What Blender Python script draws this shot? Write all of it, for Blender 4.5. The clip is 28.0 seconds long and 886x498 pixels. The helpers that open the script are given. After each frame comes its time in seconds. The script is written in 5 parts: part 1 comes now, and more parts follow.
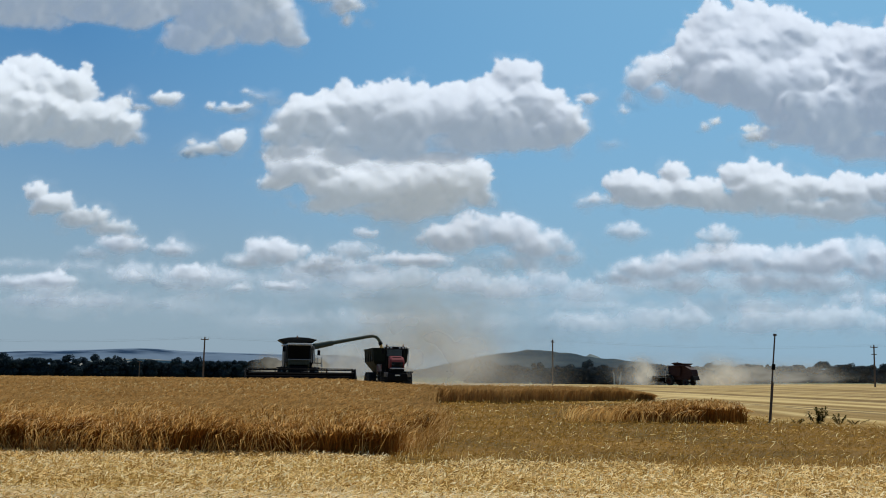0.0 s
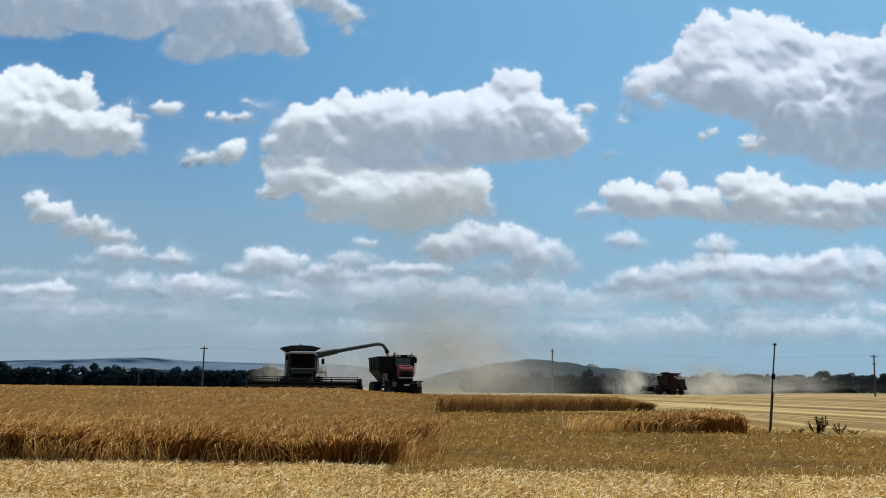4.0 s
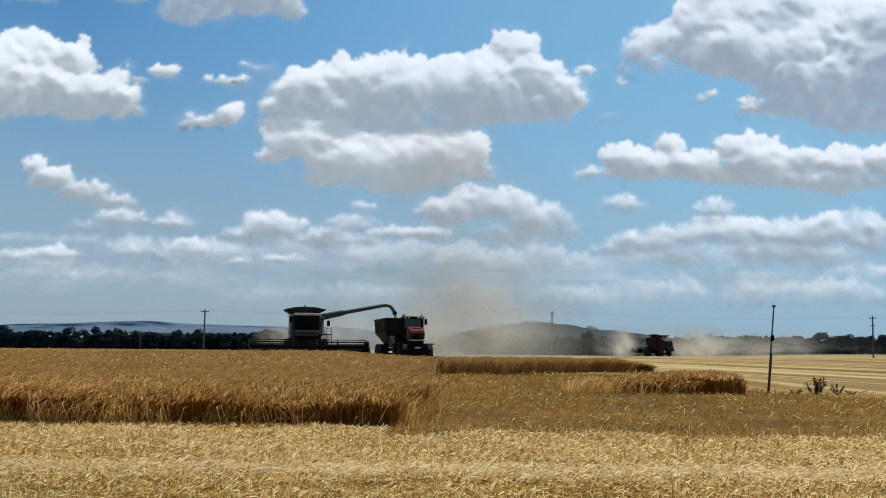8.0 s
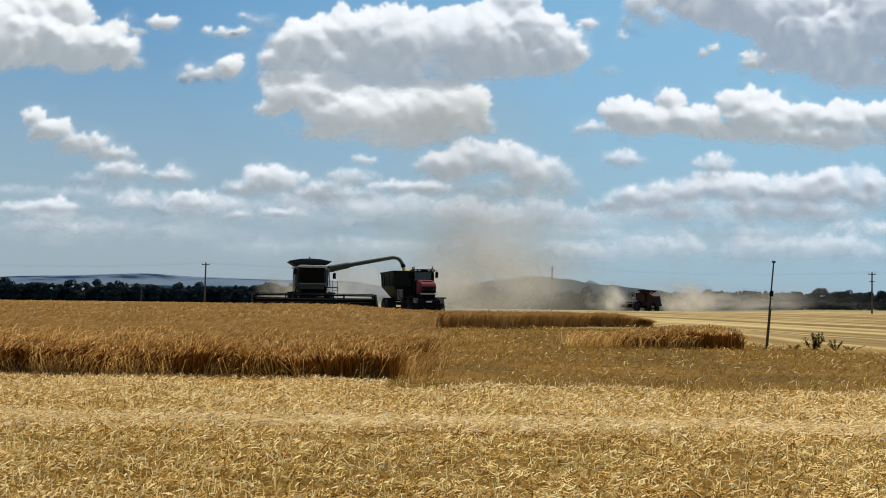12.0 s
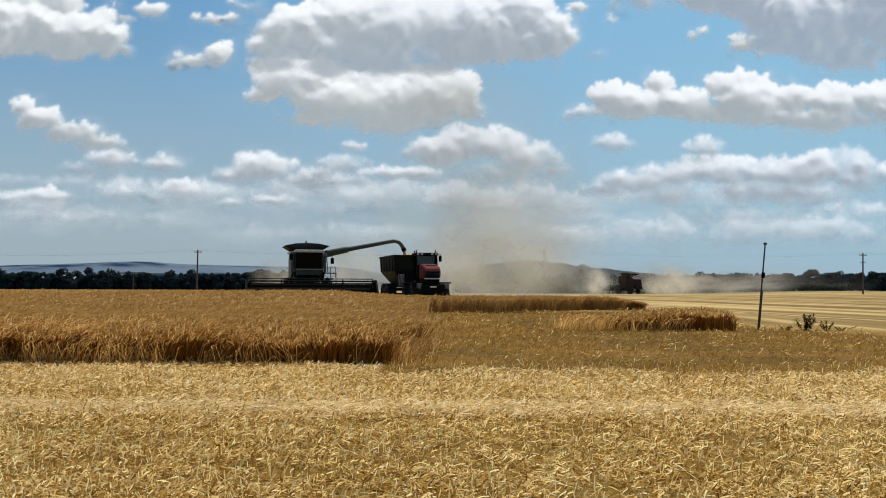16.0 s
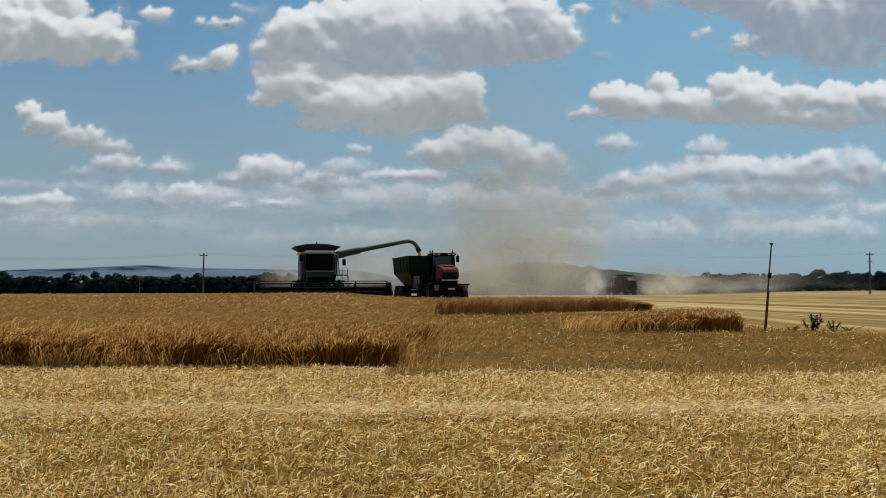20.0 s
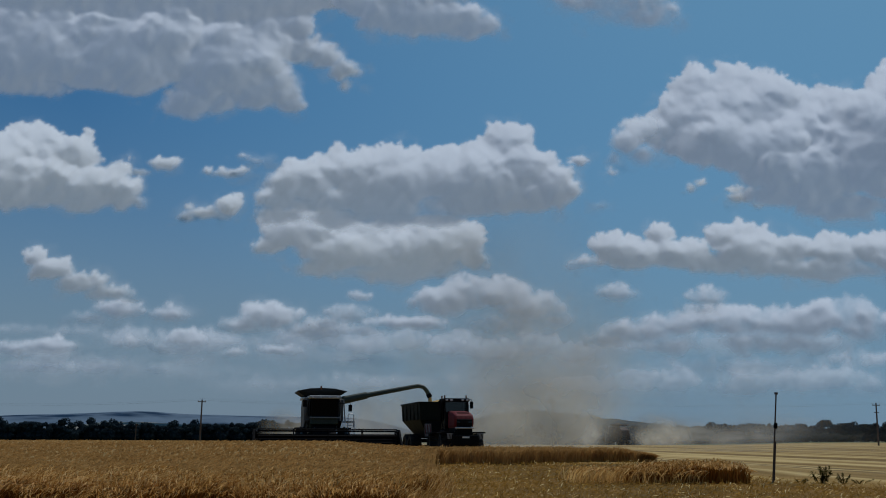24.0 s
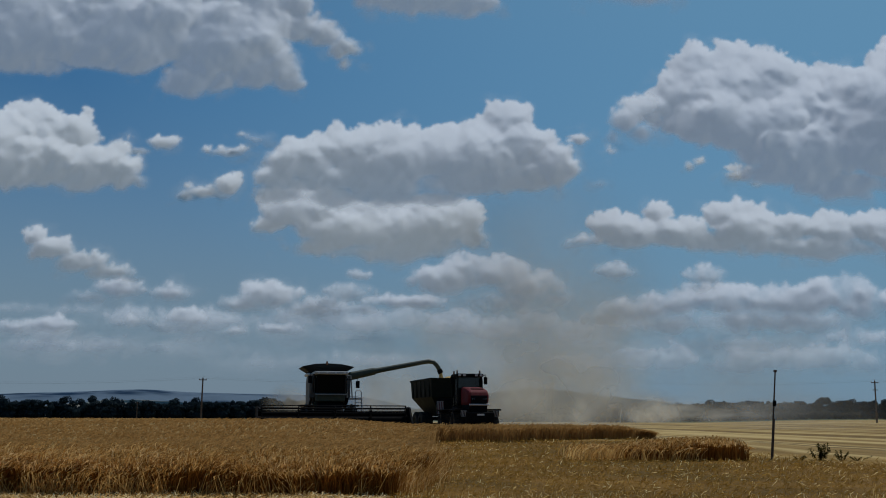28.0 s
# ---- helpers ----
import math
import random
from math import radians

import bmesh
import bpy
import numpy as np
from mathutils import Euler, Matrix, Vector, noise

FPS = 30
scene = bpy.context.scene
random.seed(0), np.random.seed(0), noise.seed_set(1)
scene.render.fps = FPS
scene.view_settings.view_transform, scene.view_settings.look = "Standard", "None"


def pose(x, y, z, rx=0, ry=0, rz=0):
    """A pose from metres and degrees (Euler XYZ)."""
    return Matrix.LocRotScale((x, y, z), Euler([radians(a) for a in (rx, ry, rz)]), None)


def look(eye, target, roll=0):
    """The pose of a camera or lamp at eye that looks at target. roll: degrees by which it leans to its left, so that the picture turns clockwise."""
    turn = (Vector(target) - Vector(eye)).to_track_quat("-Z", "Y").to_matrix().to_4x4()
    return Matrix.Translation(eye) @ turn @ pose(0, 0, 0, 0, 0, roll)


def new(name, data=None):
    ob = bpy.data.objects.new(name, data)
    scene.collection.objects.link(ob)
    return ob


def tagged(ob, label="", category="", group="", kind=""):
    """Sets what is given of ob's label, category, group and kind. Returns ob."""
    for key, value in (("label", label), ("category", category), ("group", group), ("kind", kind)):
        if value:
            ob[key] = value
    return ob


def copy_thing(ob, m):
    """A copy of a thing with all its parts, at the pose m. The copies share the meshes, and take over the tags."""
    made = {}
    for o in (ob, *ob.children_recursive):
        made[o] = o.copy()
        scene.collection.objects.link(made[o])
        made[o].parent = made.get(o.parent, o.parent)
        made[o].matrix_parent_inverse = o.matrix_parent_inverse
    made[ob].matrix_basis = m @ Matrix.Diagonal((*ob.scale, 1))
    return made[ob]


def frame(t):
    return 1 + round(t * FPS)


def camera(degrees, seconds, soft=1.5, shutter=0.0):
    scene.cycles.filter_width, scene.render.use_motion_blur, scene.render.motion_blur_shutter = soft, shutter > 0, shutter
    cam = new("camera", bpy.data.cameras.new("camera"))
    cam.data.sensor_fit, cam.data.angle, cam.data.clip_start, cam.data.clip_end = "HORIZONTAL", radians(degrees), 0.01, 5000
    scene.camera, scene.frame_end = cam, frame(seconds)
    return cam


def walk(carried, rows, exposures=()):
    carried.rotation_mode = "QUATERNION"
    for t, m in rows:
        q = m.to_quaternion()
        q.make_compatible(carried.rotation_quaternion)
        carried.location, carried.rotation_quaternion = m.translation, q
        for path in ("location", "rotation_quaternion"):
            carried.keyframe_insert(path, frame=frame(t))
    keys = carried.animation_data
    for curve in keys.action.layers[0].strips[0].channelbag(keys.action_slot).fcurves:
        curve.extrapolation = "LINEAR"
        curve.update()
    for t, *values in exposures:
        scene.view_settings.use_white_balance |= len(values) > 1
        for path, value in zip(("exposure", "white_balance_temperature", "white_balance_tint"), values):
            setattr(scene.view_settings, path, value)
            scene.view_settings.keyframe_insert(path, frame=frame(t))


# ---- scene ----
EYE = (0.0, 0.0, 1.6)
cam = camera(48.0, 28.0, soft=1.0)
# seconds, yaw, pitch, roll: hand-held, standing at the field's edge
PATH = [
    (0, 0.42, 7.36, -0.60), (0.5, 0.36, 7.69, -0.73), (1, 0.34, 7.94, -0.76), (1.5, 0.33, 8.12, -0.79),
    (2, 0.34, 8.18, -0.77), (2.5, 0.35, 8.12, -0.75), (3, 0.37, 8.03, -0.74), (3.5, 0.39, 7.96, -0.67),
    (5.5, 0.41, 7.72, -0.60), (6, 0.41, 7.68, -0.57), (6.5, 0.37, 7.59, -0.56), (7, 0.37, 7.37, -0.58),
    (7.5, 0.38, 6.81, -0.56), (8, 0.41, 5.75, -0.49), (8.5, 0.46, 4.32, -0.47), (9, 0.49, 3.07, -0.41),
    (9.5, 0.50, 2.77, -0.40), (10, 0.47, 2.87, -0.50), (10.5, 0.44, 2.96, -0.64), (11, 0.42, 3.05, -0.70),
    (11.5, 0.42, 3.10, -0.72), (12, 0.42, 3.11, -0.76), (12.5, 0.30, 3.04, -0.75), (14.5, -0.04, 2.48, -0.42),
    (15, -0.04, 2.38, -0.37), (15.5, -0.02, 2.31, -0.27), (16, -0.00, 2.25, -0.18), (16.5, 0.02, 2.22, -0.12),
    (17, 0.03, 2.19, -0.02), (17.5, 0.06, 2.16, 0.07), (18, 0.07, 2.12, 0.09), (18.5, 0.15, 2.14, 0.18),
    (19, 0.23, 2.20, 0.17), (19.5, 0.27, 2.28, 0.15), (20, 0.34, 2.37, 0.14), (20.5, 0.38, 2.47, 0.09),
    (21, 0.41, 2.87, 0.02), (21.5, 0.44, 4.77, -0.01), (22, 0.44, 8.30, -0.17), (22.5, 0.40, 10.89, -0.21),
    (24.5, 0.38, 10.74, -0.21), (25, 0.38, 10.64, -0.15), (25.5, 0.39, 10.47, -0.19), (26, 0.39, 10.31, -0.20),
    (26.5, 0.39, 10.16, -0.15), (27, 0.40, 9.97, -0.21), (27.5, 0.39, 9.82, -0.18), (28, 0.39, 9.56, -0.17),
]
EXPOSURES = [(0, -0.24, 6510, 10), (2, -0.16, 6510, 10), (7, -0.15, 6530, 10), (9.0, -0.12, 6720, 10), (10.5, -0.05, 7000, 11.5), (17, -0.05, 7080, 11.5), (18.5, -0.12, 7100, 11), (19.4, -0.33, 7100, 11), (21.2, -0.38, 7050, 11), (21.9, -0.44, 6700, 11), (22.4, -1.08, 6040, 10), (26, -1.02, 6060, 10), (28, -1.03, 6200, 10)]
walk(cam, [(t, pose(*EYE, 90 + pitch, roll, yaw)) for t, yaw, pitch, roll in PATH], EXPOSURES)

# ---- daylight: a high sun ahead, clear sky between fair-weather clouds ----
SUN_EL, SUN_AZ = 62.0, 30.0          # degrees above the horizon; degrees to the right of +y
scene.cycles.transparent_max_bounces = 48     # veils of cloud and dust lie behind one another
world = bpy.data.worlds.new("world")
scene.world = world
world.use_nodes = True
wt = world.node_tree
sky = wt.nodes.new("ShaderNodeTexSky")
sky.sky_type, sky.sun_disc = "NISHITA", False
sky.sun_elevation, sky.sun_rotation = radians(SUN_EL), radians(SUN_AZ)
sky.altitude, sky.air_density, sky.dust_density, sky.ozone_density = 300, 1.0, 0.2, 2.0
# haze towards the horizon
wc = wt.nodes.new("ShaderNodeTexCoord")
ws = wt.nodes.new("ShaderNodeSeparateXYZ")
wt.links.new(wc.outputs["Generated"], ws.inputs[0])
wr = wt.nodes.new("ShaderNodeMapRange")
wr.interpolation_type = "SMOOTHSTEP"
for k, v in ((1, -0.01), (2, 0.36), (3, 0.98), (4, 0.0)):
    wr.inputs[k].default_value = v
wt.links.new(ws.outputs[2], wr.inputs[0])
wm = wt.nodes.new("ShaderNodeMix")
wm.data_type, wm.blend_type = "RGBA", "MULTIPLY"
wm.inputs[0].default_value = 1.0
wm.inputs[7].default_value = (0.475, 0.93, 1.12, 1)
wt.links.new(sky.outputs[0], wm.inputs[6])
wh = wt.nodes.new("ShaderNodeMix")
wh.data_type = "RGBA"
wh.inputs[7].default_value = (3.6, 4.75, 5.85, 1)
wt.links.new(wr.outputs[0], wh.inputs[0])
wt.links.new(wm.outputs[2], wh.inputs[6])
# the whitish aureole on the sun's side
wd = wt.nodes.new("ShaderNodeVectorMath")
wd.operation = "DOT_PRODUCT"
wd.inputs[1].default_value = (math.sin(radians(35)) * math.cos(radians(40)), math.cos(radians(35)) * math.cos(radians(40)), math.sin(radians(40)))
wt.links.new(wc.outputs["Generated"], wd.inputs[0])
wg = wt.nodes.new("ShaderNodeMapRange")
for k, v in ((1, 0.6), (2, 0.95), (3, 0.0), (4, 0.7)):
    wg.inputs[k].default_value = v
wt.links.new(wd.outputs["Value"], wg.inputs[0])
wa = wt.nodes.new("ShaderNodeMix")
wa.data_type = "RGBA"
wa.inputs[7].default_value = (3.3, 6.7, 9.5, 1)
wt.links.new(wg.outputs[0], wa.inputs[0])
wt.links.new(wh.outputs[2], wa.inputs[6])
wt.links.new(wa.outputs[2], wt.nodes["Background"].inputs[0])
wt.nodes["Background"].inputs[1].default_value = 0.093
sun = new("sun", bpy.data.lights.new("sun", "SUN"))
sun.data.energy, sun.data.angle, sun.data.color = 4.3, radians(0.53), (1.0, 0.95, 0.87)
sun.matrix_world = look((0, 0, 50), (-math.sin(radians(SUN_AZ)) * math.cos(radians(SUN_EL)), -math.cos(radians(SUN_AZ)) * math.cos(radians(SUN_EL)), 50 - math.sin(radians(SUN_EL))))

# ---- materials ----


def nodes_of(name):
    m = bpy.data.materials.new(name)
    m.use_nodes = True
    nt = m.node_tree
    nt.nodes.clear()
    out = nt.nodes.new("ShaderNodeOutputMaterial")
    return m, nt, out


def node(nt, kind, inputs=(), **props):
    n = nt.nodes.new("ShaderNode" + kind)
    for k, v in props.items():
        if k == "op":
            n.operation = v
        elif k == "dtype":
            n.data_type = v
        elif k == "blend":
            n.blend_type = v
    for i, v in dict(inputs).items():
        if isinstance(v, bpy.types.NodeSocket):
            nt.links.new(v, n.inputs[i])
        else:
            n.inputs[i].default_value = v
    return n


def noise_tex(nt, vec, scale, detail=4.0, rough=0.55):
    n = node(nt, "TexNoise", {"Scale": scale, "Detail": detail, "Roughness": rough})
    nt.links.new(vec, n.inputs["Vector"])
    return n.outputs["Fac"]


def ramp(nt, fac, stops):
    r = nt.nodes.new("ShaderNodeValToRGB")
    nt.links.new(fac, r.inputs[0])
    el = r.color_ramp.elements
    while len(el) < len(stops):
        el.new(0.5)
    for e, (p, c) in zip(el, stops):
        e.position = p
        e.color = (*c, 1) if len(c) == 3 else c
    return r.outputs[0]


def grey_ramp(nt, fac, lo, hi, a=0.0, b=1.0):
    return ramp(nt, fac, [(lo, (a, a, a)), (hi, (b, b, b))])


def mix_rgb(nt, fac, a, b, blend="MIX"):
    m = nt.nodes.new("ShaderNodeMix")
    m.data_type, m.blend_type = "RGBA", blend
    for i, v in ((0, fac), (6, a), (7, b)):
        if isinstance(v, bpy.types.NodeSocket):
            nt.links.new(v, m.inputs[i])
        else:
            m.inputs[i].default_value = (*v, 1) if isinstance(v, tuple) else v
    return m.outputs[2]


def math_n(nt, op, a, b=0.0):
    return node(nt, "Math", {0: a, 1: b}, op=op).outputs[0]


def coords(nt):
    return nt.nodes.new("ShaderNodeTexCoord").outputs["Object"]


def bump_n(nt, height, strength, distance):
    b = node(nt, "Bump", {"Strength": strength, "Distance": distance})
    nt.links.new(height, b.inputs["Height"])
    return b.outputs[0]


def surface(name, colour, rough=0.5, metal=0.0, dirt=(0.30, 0.24, 0.16), dirty=0.2, scale=3.0, bump=0.0, gloss=0.4):
    """Painted, rubber or metal surface with a coat of field dust and fine wear."""
    m, nt, out = nodes_of(name)
    co = coords(nt)
    big, fine = noise_tex(nt, co, scale), noise_tex(nt, co, scale * 9, 6)
    wear = mix_rgb(nt, grey_ramp(nt, fine, 0.3, 0.75), tuple(c * 0.8 for c in colour), tuple(min(1, c * 1.15) for c in colour))
    fac = math_n(nt, "MULTIPLY", grey_ramp(nt, big, 0.42, 0.72), dirty)
    col = mix_rgb(nt, fac, wear, dirt)
    b = node(nt, "BsdfPrincipled", {"Metallic": metal, "Specular IOR Level": gloss})
    nt.links.new(col, b.inputs["Base Color"])
    nt.links.new(grey_ramp(nt, big, 0.3, 0.8, rough, min(1, rough + 0.25)), b.inputs["Roughness"])
    if bump:
        nt.links.new(bump_n(nt, fine, 0.5, bump), b.inputs["Normal"])
    nt.links.new(b.outputs[0], out.inputs[0])
    return m


def straw(name, stops, rough=0.6, through_light=0.35):
    """Dry plant matter, its colour varied from piece to piece and along the field."""
    m, nt, out = nodes_of(name)
    geo = nt.nodes.new("ShaderNodeNewGeometry")
    co = coords(nt)
    patch = noise_tex(nt, co, 0.35, 3)
    pick = math_n(nt, "ADD", math_n(nt, "MULTIPLY", geo.outputs["Random Per Island"], 0.68), math_n(nt, "MULTIPLY", patch, 0.32))
    col = ramp(nt, pick, stops)
    d = node(nt, "BsdfPrincipled", {"Roughness": rough, "Specular IOR Level": 0.0})
    nt.links.new(col, d.inputs["Base Color"])
    tr = node(nt, "BsdfTranslucent")
    nt.links.new(col, tr.inputs[0])
    mx = node(nt, "MixShader", {0: through_light, 1: d.outputs[0], 2: tr.outputs[0]})
    nt.links.new(mx.outputs[0], out.inputs[0])
    return m


def glass(name, tint=(0.42, 0.46, 0.44)):
    """A thin tinted pane: clear, with a faint mirror sheen."""
    m, nt, out = nodes_of(name)
    mx = node(nt, "MixShader", {0: 0.05, 1: node(nt, "BsdfTransparent", {0: (*tint, 1)}).outputs[0], 2: node(nt, "BsdfGlossy", {"Roughness": 0.06}).outputs[0]})
    nt.links.new(mx.outputs[0], out.inputs[0])
    return m


def smoked_glass(name):
    """Dark tinted pane that hardly lets light out of the cab."""
    m, nt, out = nodes_of(name)
    b = node(nt, "BsdfPrincipled", {"Base Color": (0.005, 0.006, 0.006, 1), "Roughness": 0.1, "Transmission Weight": 0.0, "IOR": 1.2, "Specular IOR Level": 0.15})
    nt.links.new(b.outputs[0], out.inputs[0])
    return m


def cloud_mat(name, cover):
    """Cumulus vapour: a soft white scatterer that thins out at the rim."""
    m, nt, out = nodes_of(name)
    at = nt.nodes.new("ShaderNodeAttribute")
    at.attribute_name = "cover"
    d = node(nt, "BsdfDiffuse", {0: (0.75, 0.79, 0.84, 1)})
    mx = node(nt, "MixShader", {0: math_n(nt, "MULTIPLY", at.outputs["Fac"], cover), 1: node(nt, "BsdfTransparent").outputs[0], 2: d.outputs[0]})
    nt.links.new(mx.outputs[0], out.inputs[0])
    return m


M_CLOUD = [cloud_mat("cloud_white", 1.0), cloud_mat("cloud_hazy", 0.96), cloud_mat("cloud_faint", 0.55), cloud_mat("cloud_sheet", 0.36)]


def ground_mat():
    """Soil, chopped straw and stubble, in mown bands that run across the view."""
    m, nt, out = nodes_of("field_ground")
    co = coords(nt)
    sep = nt.nodes.new("ShaderNodeSeparateXYZ")
    nt.links.new(co, sep.inputs[0])
    big, mid, fine = noise_tex(nt, co, 0.12, 3), noise_tex(nt, co, 1.3, 5), noise_tex(nt, co, 16, 7, 0.7)
    # straw scattered on soil
    soil = ramp(nt, fine, [(0.3, (0.09, 0.040, 0.004)), (0.5, (0.185, 0.095, 0.010)), (0.68, (0.38, 0.215, 0.042))])
    pale = ramp(nt, fine, [(0.28, (0.20, 0.10, 0.014)), (0.5, (0.44, 0.26, 0.055)), (0.7, (0.76, 0.53, 0.19))])
    soil = mix_rgb(nt, grey_ramp(nt, noise_tex(nt, co, 0.55, 3), 0.48, 0.66), soil, ramp(nt, fine, [(0.3, (0.075, 0.05, 0.004)), (0.5, (0.19, 0.13, 0.017)), (0.7, (0.38, 0.27, 0.06))]))
    # bands along x: windrows of chopped straw
    st = node(nt, "Mapping", {"Scale": (0.03, 0.32, 1)})
    nt.links.new(co, st.inputs[0])
    band = noise_tex(nt, st.outputs[0], 1.0, 2)
    # thick chopped straw past the first mown band, soil showing through nearer by
    yb = math_n(nt, "ADD", sep.outputs[1], math_n(nt, "MULTIPLY", math_n(nt, "SUBTRACT", mid, 0.5), 1.6))
    thick = node(nt, "MapRange", {0: yb, 1: 11.6, 2: 12.6}).outputs[0]
    fac = math_n(nt, "ADD", math_n(nt, "MULTIPLY", thick, 0.55), math_n(nt, "MULTIPLY", math_n(nt, "ADD", mid, band), 0.22))
    near = mix_rgb(nt, fac, soil, pale)
    # dull, weedy stubble between the crop and the post
    wmix = ramp(nt, noise_tex(nt, co, 0.22, 3), [(0.4, (0.75, 0.78, 0.75)), (0.5, (1.0, 0.98, 1.0)), (0.62, (1.32, 1.28, 1.35))])
    weedy = mix_rgb(nt, 1.0, ramp(nt, fine, [(0.3, (0.084, 0.038, 0.0045)), (0.5, (0.188, 0.099, 0.013)), (0.7, (0.33, 0.187, 0.033))]), wmix, "MULTIPLY")
    yj = math_n(nt, "ADD", sep.outputs[1], math_n(nt, "MULTIPLY", math_n(nt, "SUBTRACT", mid, 0.5), 4.0))
    ys = math_n(nt, "ADD", yj, math_n(nt, "MULTIPLY", math_n(nt, "MAXIMUM", math_n(nt, "SUBTRACT", sep.outputs[0], 10.0), 0.0), 0.9))
    ys = math_n(nt, "ADD", ys, node(nt, "MapRange", {0: sep.outputs[0], 1: 9.5, 2: 12.0, 3: 0.0, 4: 11.0}).outputs[0])
    in_y = math_n(nt, "MULTIPLY", node(nt, "MapRange", {0: yj, 1: 17.9, 2: 19.5}).outputs[0], node(nt, "MapRange", {0: ys, 1: 56.0, 2: 50.0}).outputs[0])
    xj = math_n(nt, "ADD", sep.outputs[0], math_n(nt, "MULTIPLY", math_n(nt, "SUBTRACT", mid, 0.5), 2.0))
    in_x = node(nt, "MapRange", {0: xj, 1: -2.2, 2: -1.0}).outputs[0]
    col = mix_rgb(nt, math_n(nt, "MULTIPLY", in_y, in_x), near, weedy)
    # pale far stubble with dark tramlines
    run = math_n(nt, "ADD", sep.outputs[0], math_n(nt, "MULTIPLY", sep.outputs[1], 0.24))
    lane = node(nt, "CombineXYZ", {0: math_n(nt, "MULTIPLY", run, 0.24), 1: math_n(nt, "MULTIPLY", sep.outputs[1], 0.014)})
    far = ramp(nt, noise_tex(nt, lane.outputs[0], 1.3, 4, 0.55), [(0.34, (0.175, 0.098, 0.022)), (0.48, (0.30, 0.19, 0.056)), (0.6, (0.54, 0.39, 0.155))])
    col = mix_rgb(nt, node(nt, "MapRange", {0: ys, 1: 51.0, 2: 60.0}).outputs[0], col, far)
    # pairs of wheel tracks every fifteen metres
    wob = math_n(nt, "MULTIPLY", math_n(nt, "SUBTRACT", noise_tex(nt, co, 0.05, 2), 0.5), 1.2)
    off = math_n(nt, "ABSOLUTE", math_n(nt, "SUBTRACT", math_n(nt, "MODULO", math_n(nt, "ADD", math_n(nt, "ADD", run, wob), 724.35), 15.3), 7.65))
    gap = math_n(nt, "ABSOLUTE", math_n(nt, "SUBTRACT", off, 0.95))
    tram = math_n(nt, "MULTIPLY", node(nt, "MapRange", {0: gap, 1: 0.6, 2: 0.3}).outputs[0], node(nt, "MapRange", {0: ys, 1: 62.0, 2: 72.0}).outputs[0])
    col = mix_rgb(nt, math_n(nt, "MULTIPLY", tram, 0.85), col, (0.11, 0.065, 0.02))
    # open country beyond the field: pasture, woods and ploughland
    # made dark and green to cut the yellow bounce onto the clouds
    land = ramp(nt, noise_tex(nt, co, 0.004, 3), [(0.35, (0.05, 0.075, 0.03)), (0.5, (0.10, 0.12, 0.05)), (0.62, (0.24, 0.20, 0.10))])
    ax = math_n(nt, "ABSOLUTE", sep.outputs[0])
    out_of = math_n(nt, "MAXIMUM", math_n(nt, "MAXIMUM", node(nt, "MapRange", {0: sep.outputs[1], 1: 395.0, 2: 405.0}).outputs[0], node(nt, "MapRange", {0: ax, 1: 340.0, 2: 350.0}).outputs[0]), node(nt, "MapRange", {0: sep.outputs[1], 1: -60.0, 2: -70.0}).outputs[0])
    col = mix_rgb(nt, out_of, col, land)
    b = node(nt, "BsdfPrincipled", {"Roughness": 0.9, "Specular IOR Level": 0.15})
    nt.links.new(col, b.inputs["Base Color"])
    nt.links.new(bump_n(nt, fine, 1.0, 0.05), b.inputs["Normal"])
    nt.links.new(b.outputs[0], out.inputs[0])
    return m


M_GROUND = ground_mat()
# browner than the ears, and darkened to draw the shade inside the stand
M_STEM_SHADED = straw("barley_stems", [(0.1, (0.13, 0.044, 0.008)), (0.5, (0.26, 0.105, 0.018)), (0.85, (0.40, 0.18, 0.04)), (1.0, (0.80, 0.52, 0.20))], 0.7, 0.22)
M_PALESTEM = straw("bleached_stems", [(0.1, (0.44, 0.22, 0.055)), (0.5, (0.68, 0.41, 0.13)), (1.0, (0.92, 0.68, 0.30))], 0.6, 0.5)
M_WINDROW = straw("windrow_straw", [(0.15, (0.50, 0.33, 0.11)), (0.5, (0.86, 0.66, 0.33)), (0.85, (1.0, 0.91, 0.64))], 0.6, 0.5)
M_CROP = straw("ripe_barley", [(0.1, (0.20, 0.085, 0.018)), (0.4, (0.43, 0.22, 0.056)), (0.7, (0.72, 0.44, 0.155)), (1.0, (1.0, 0.78, 0.42))], 0.6, 0.45)
M_CROPFAR = straw("ripe_barley_far", [(0.1, (0.34, 0.188, 0.058)), (0.5, (0.435, 0.25, 0.085)), (1.0, (0.57, 0.357, 0.142))], 0.6, 0.5)
M_STRAW = straw("cut_straw", [(0.15, (0.22, 0.105, 0.018)), (0.38, (0.46, 0.27, 0.065)), (0.6, (0.88, 0.63, 0.25)), (0.85, (1.0, 0.88, 0.50))], 0.5, 0.58)
M_STRAWPALE = straw("pale_chopped_straw", [(0.15, (0.27, 0.145, 0.03)), (0.38, (0.56, 0.37, 0.13)), (0.6, (0.90, 0.66, 0.29)), (0.85, (1.0, 0.89, 0.57))], 0.5, 0.5)
M_WEEDY = straw("weedy_stubble", [(0.1, (0.18, 0.094, 0.018)), (0.5, (0.275, 0.151, 0.028)), (0.85, (0.42, 0.248, 0.06)), (1.0, (0.92, 0.71, 0.40))], 0.6, 0.5)
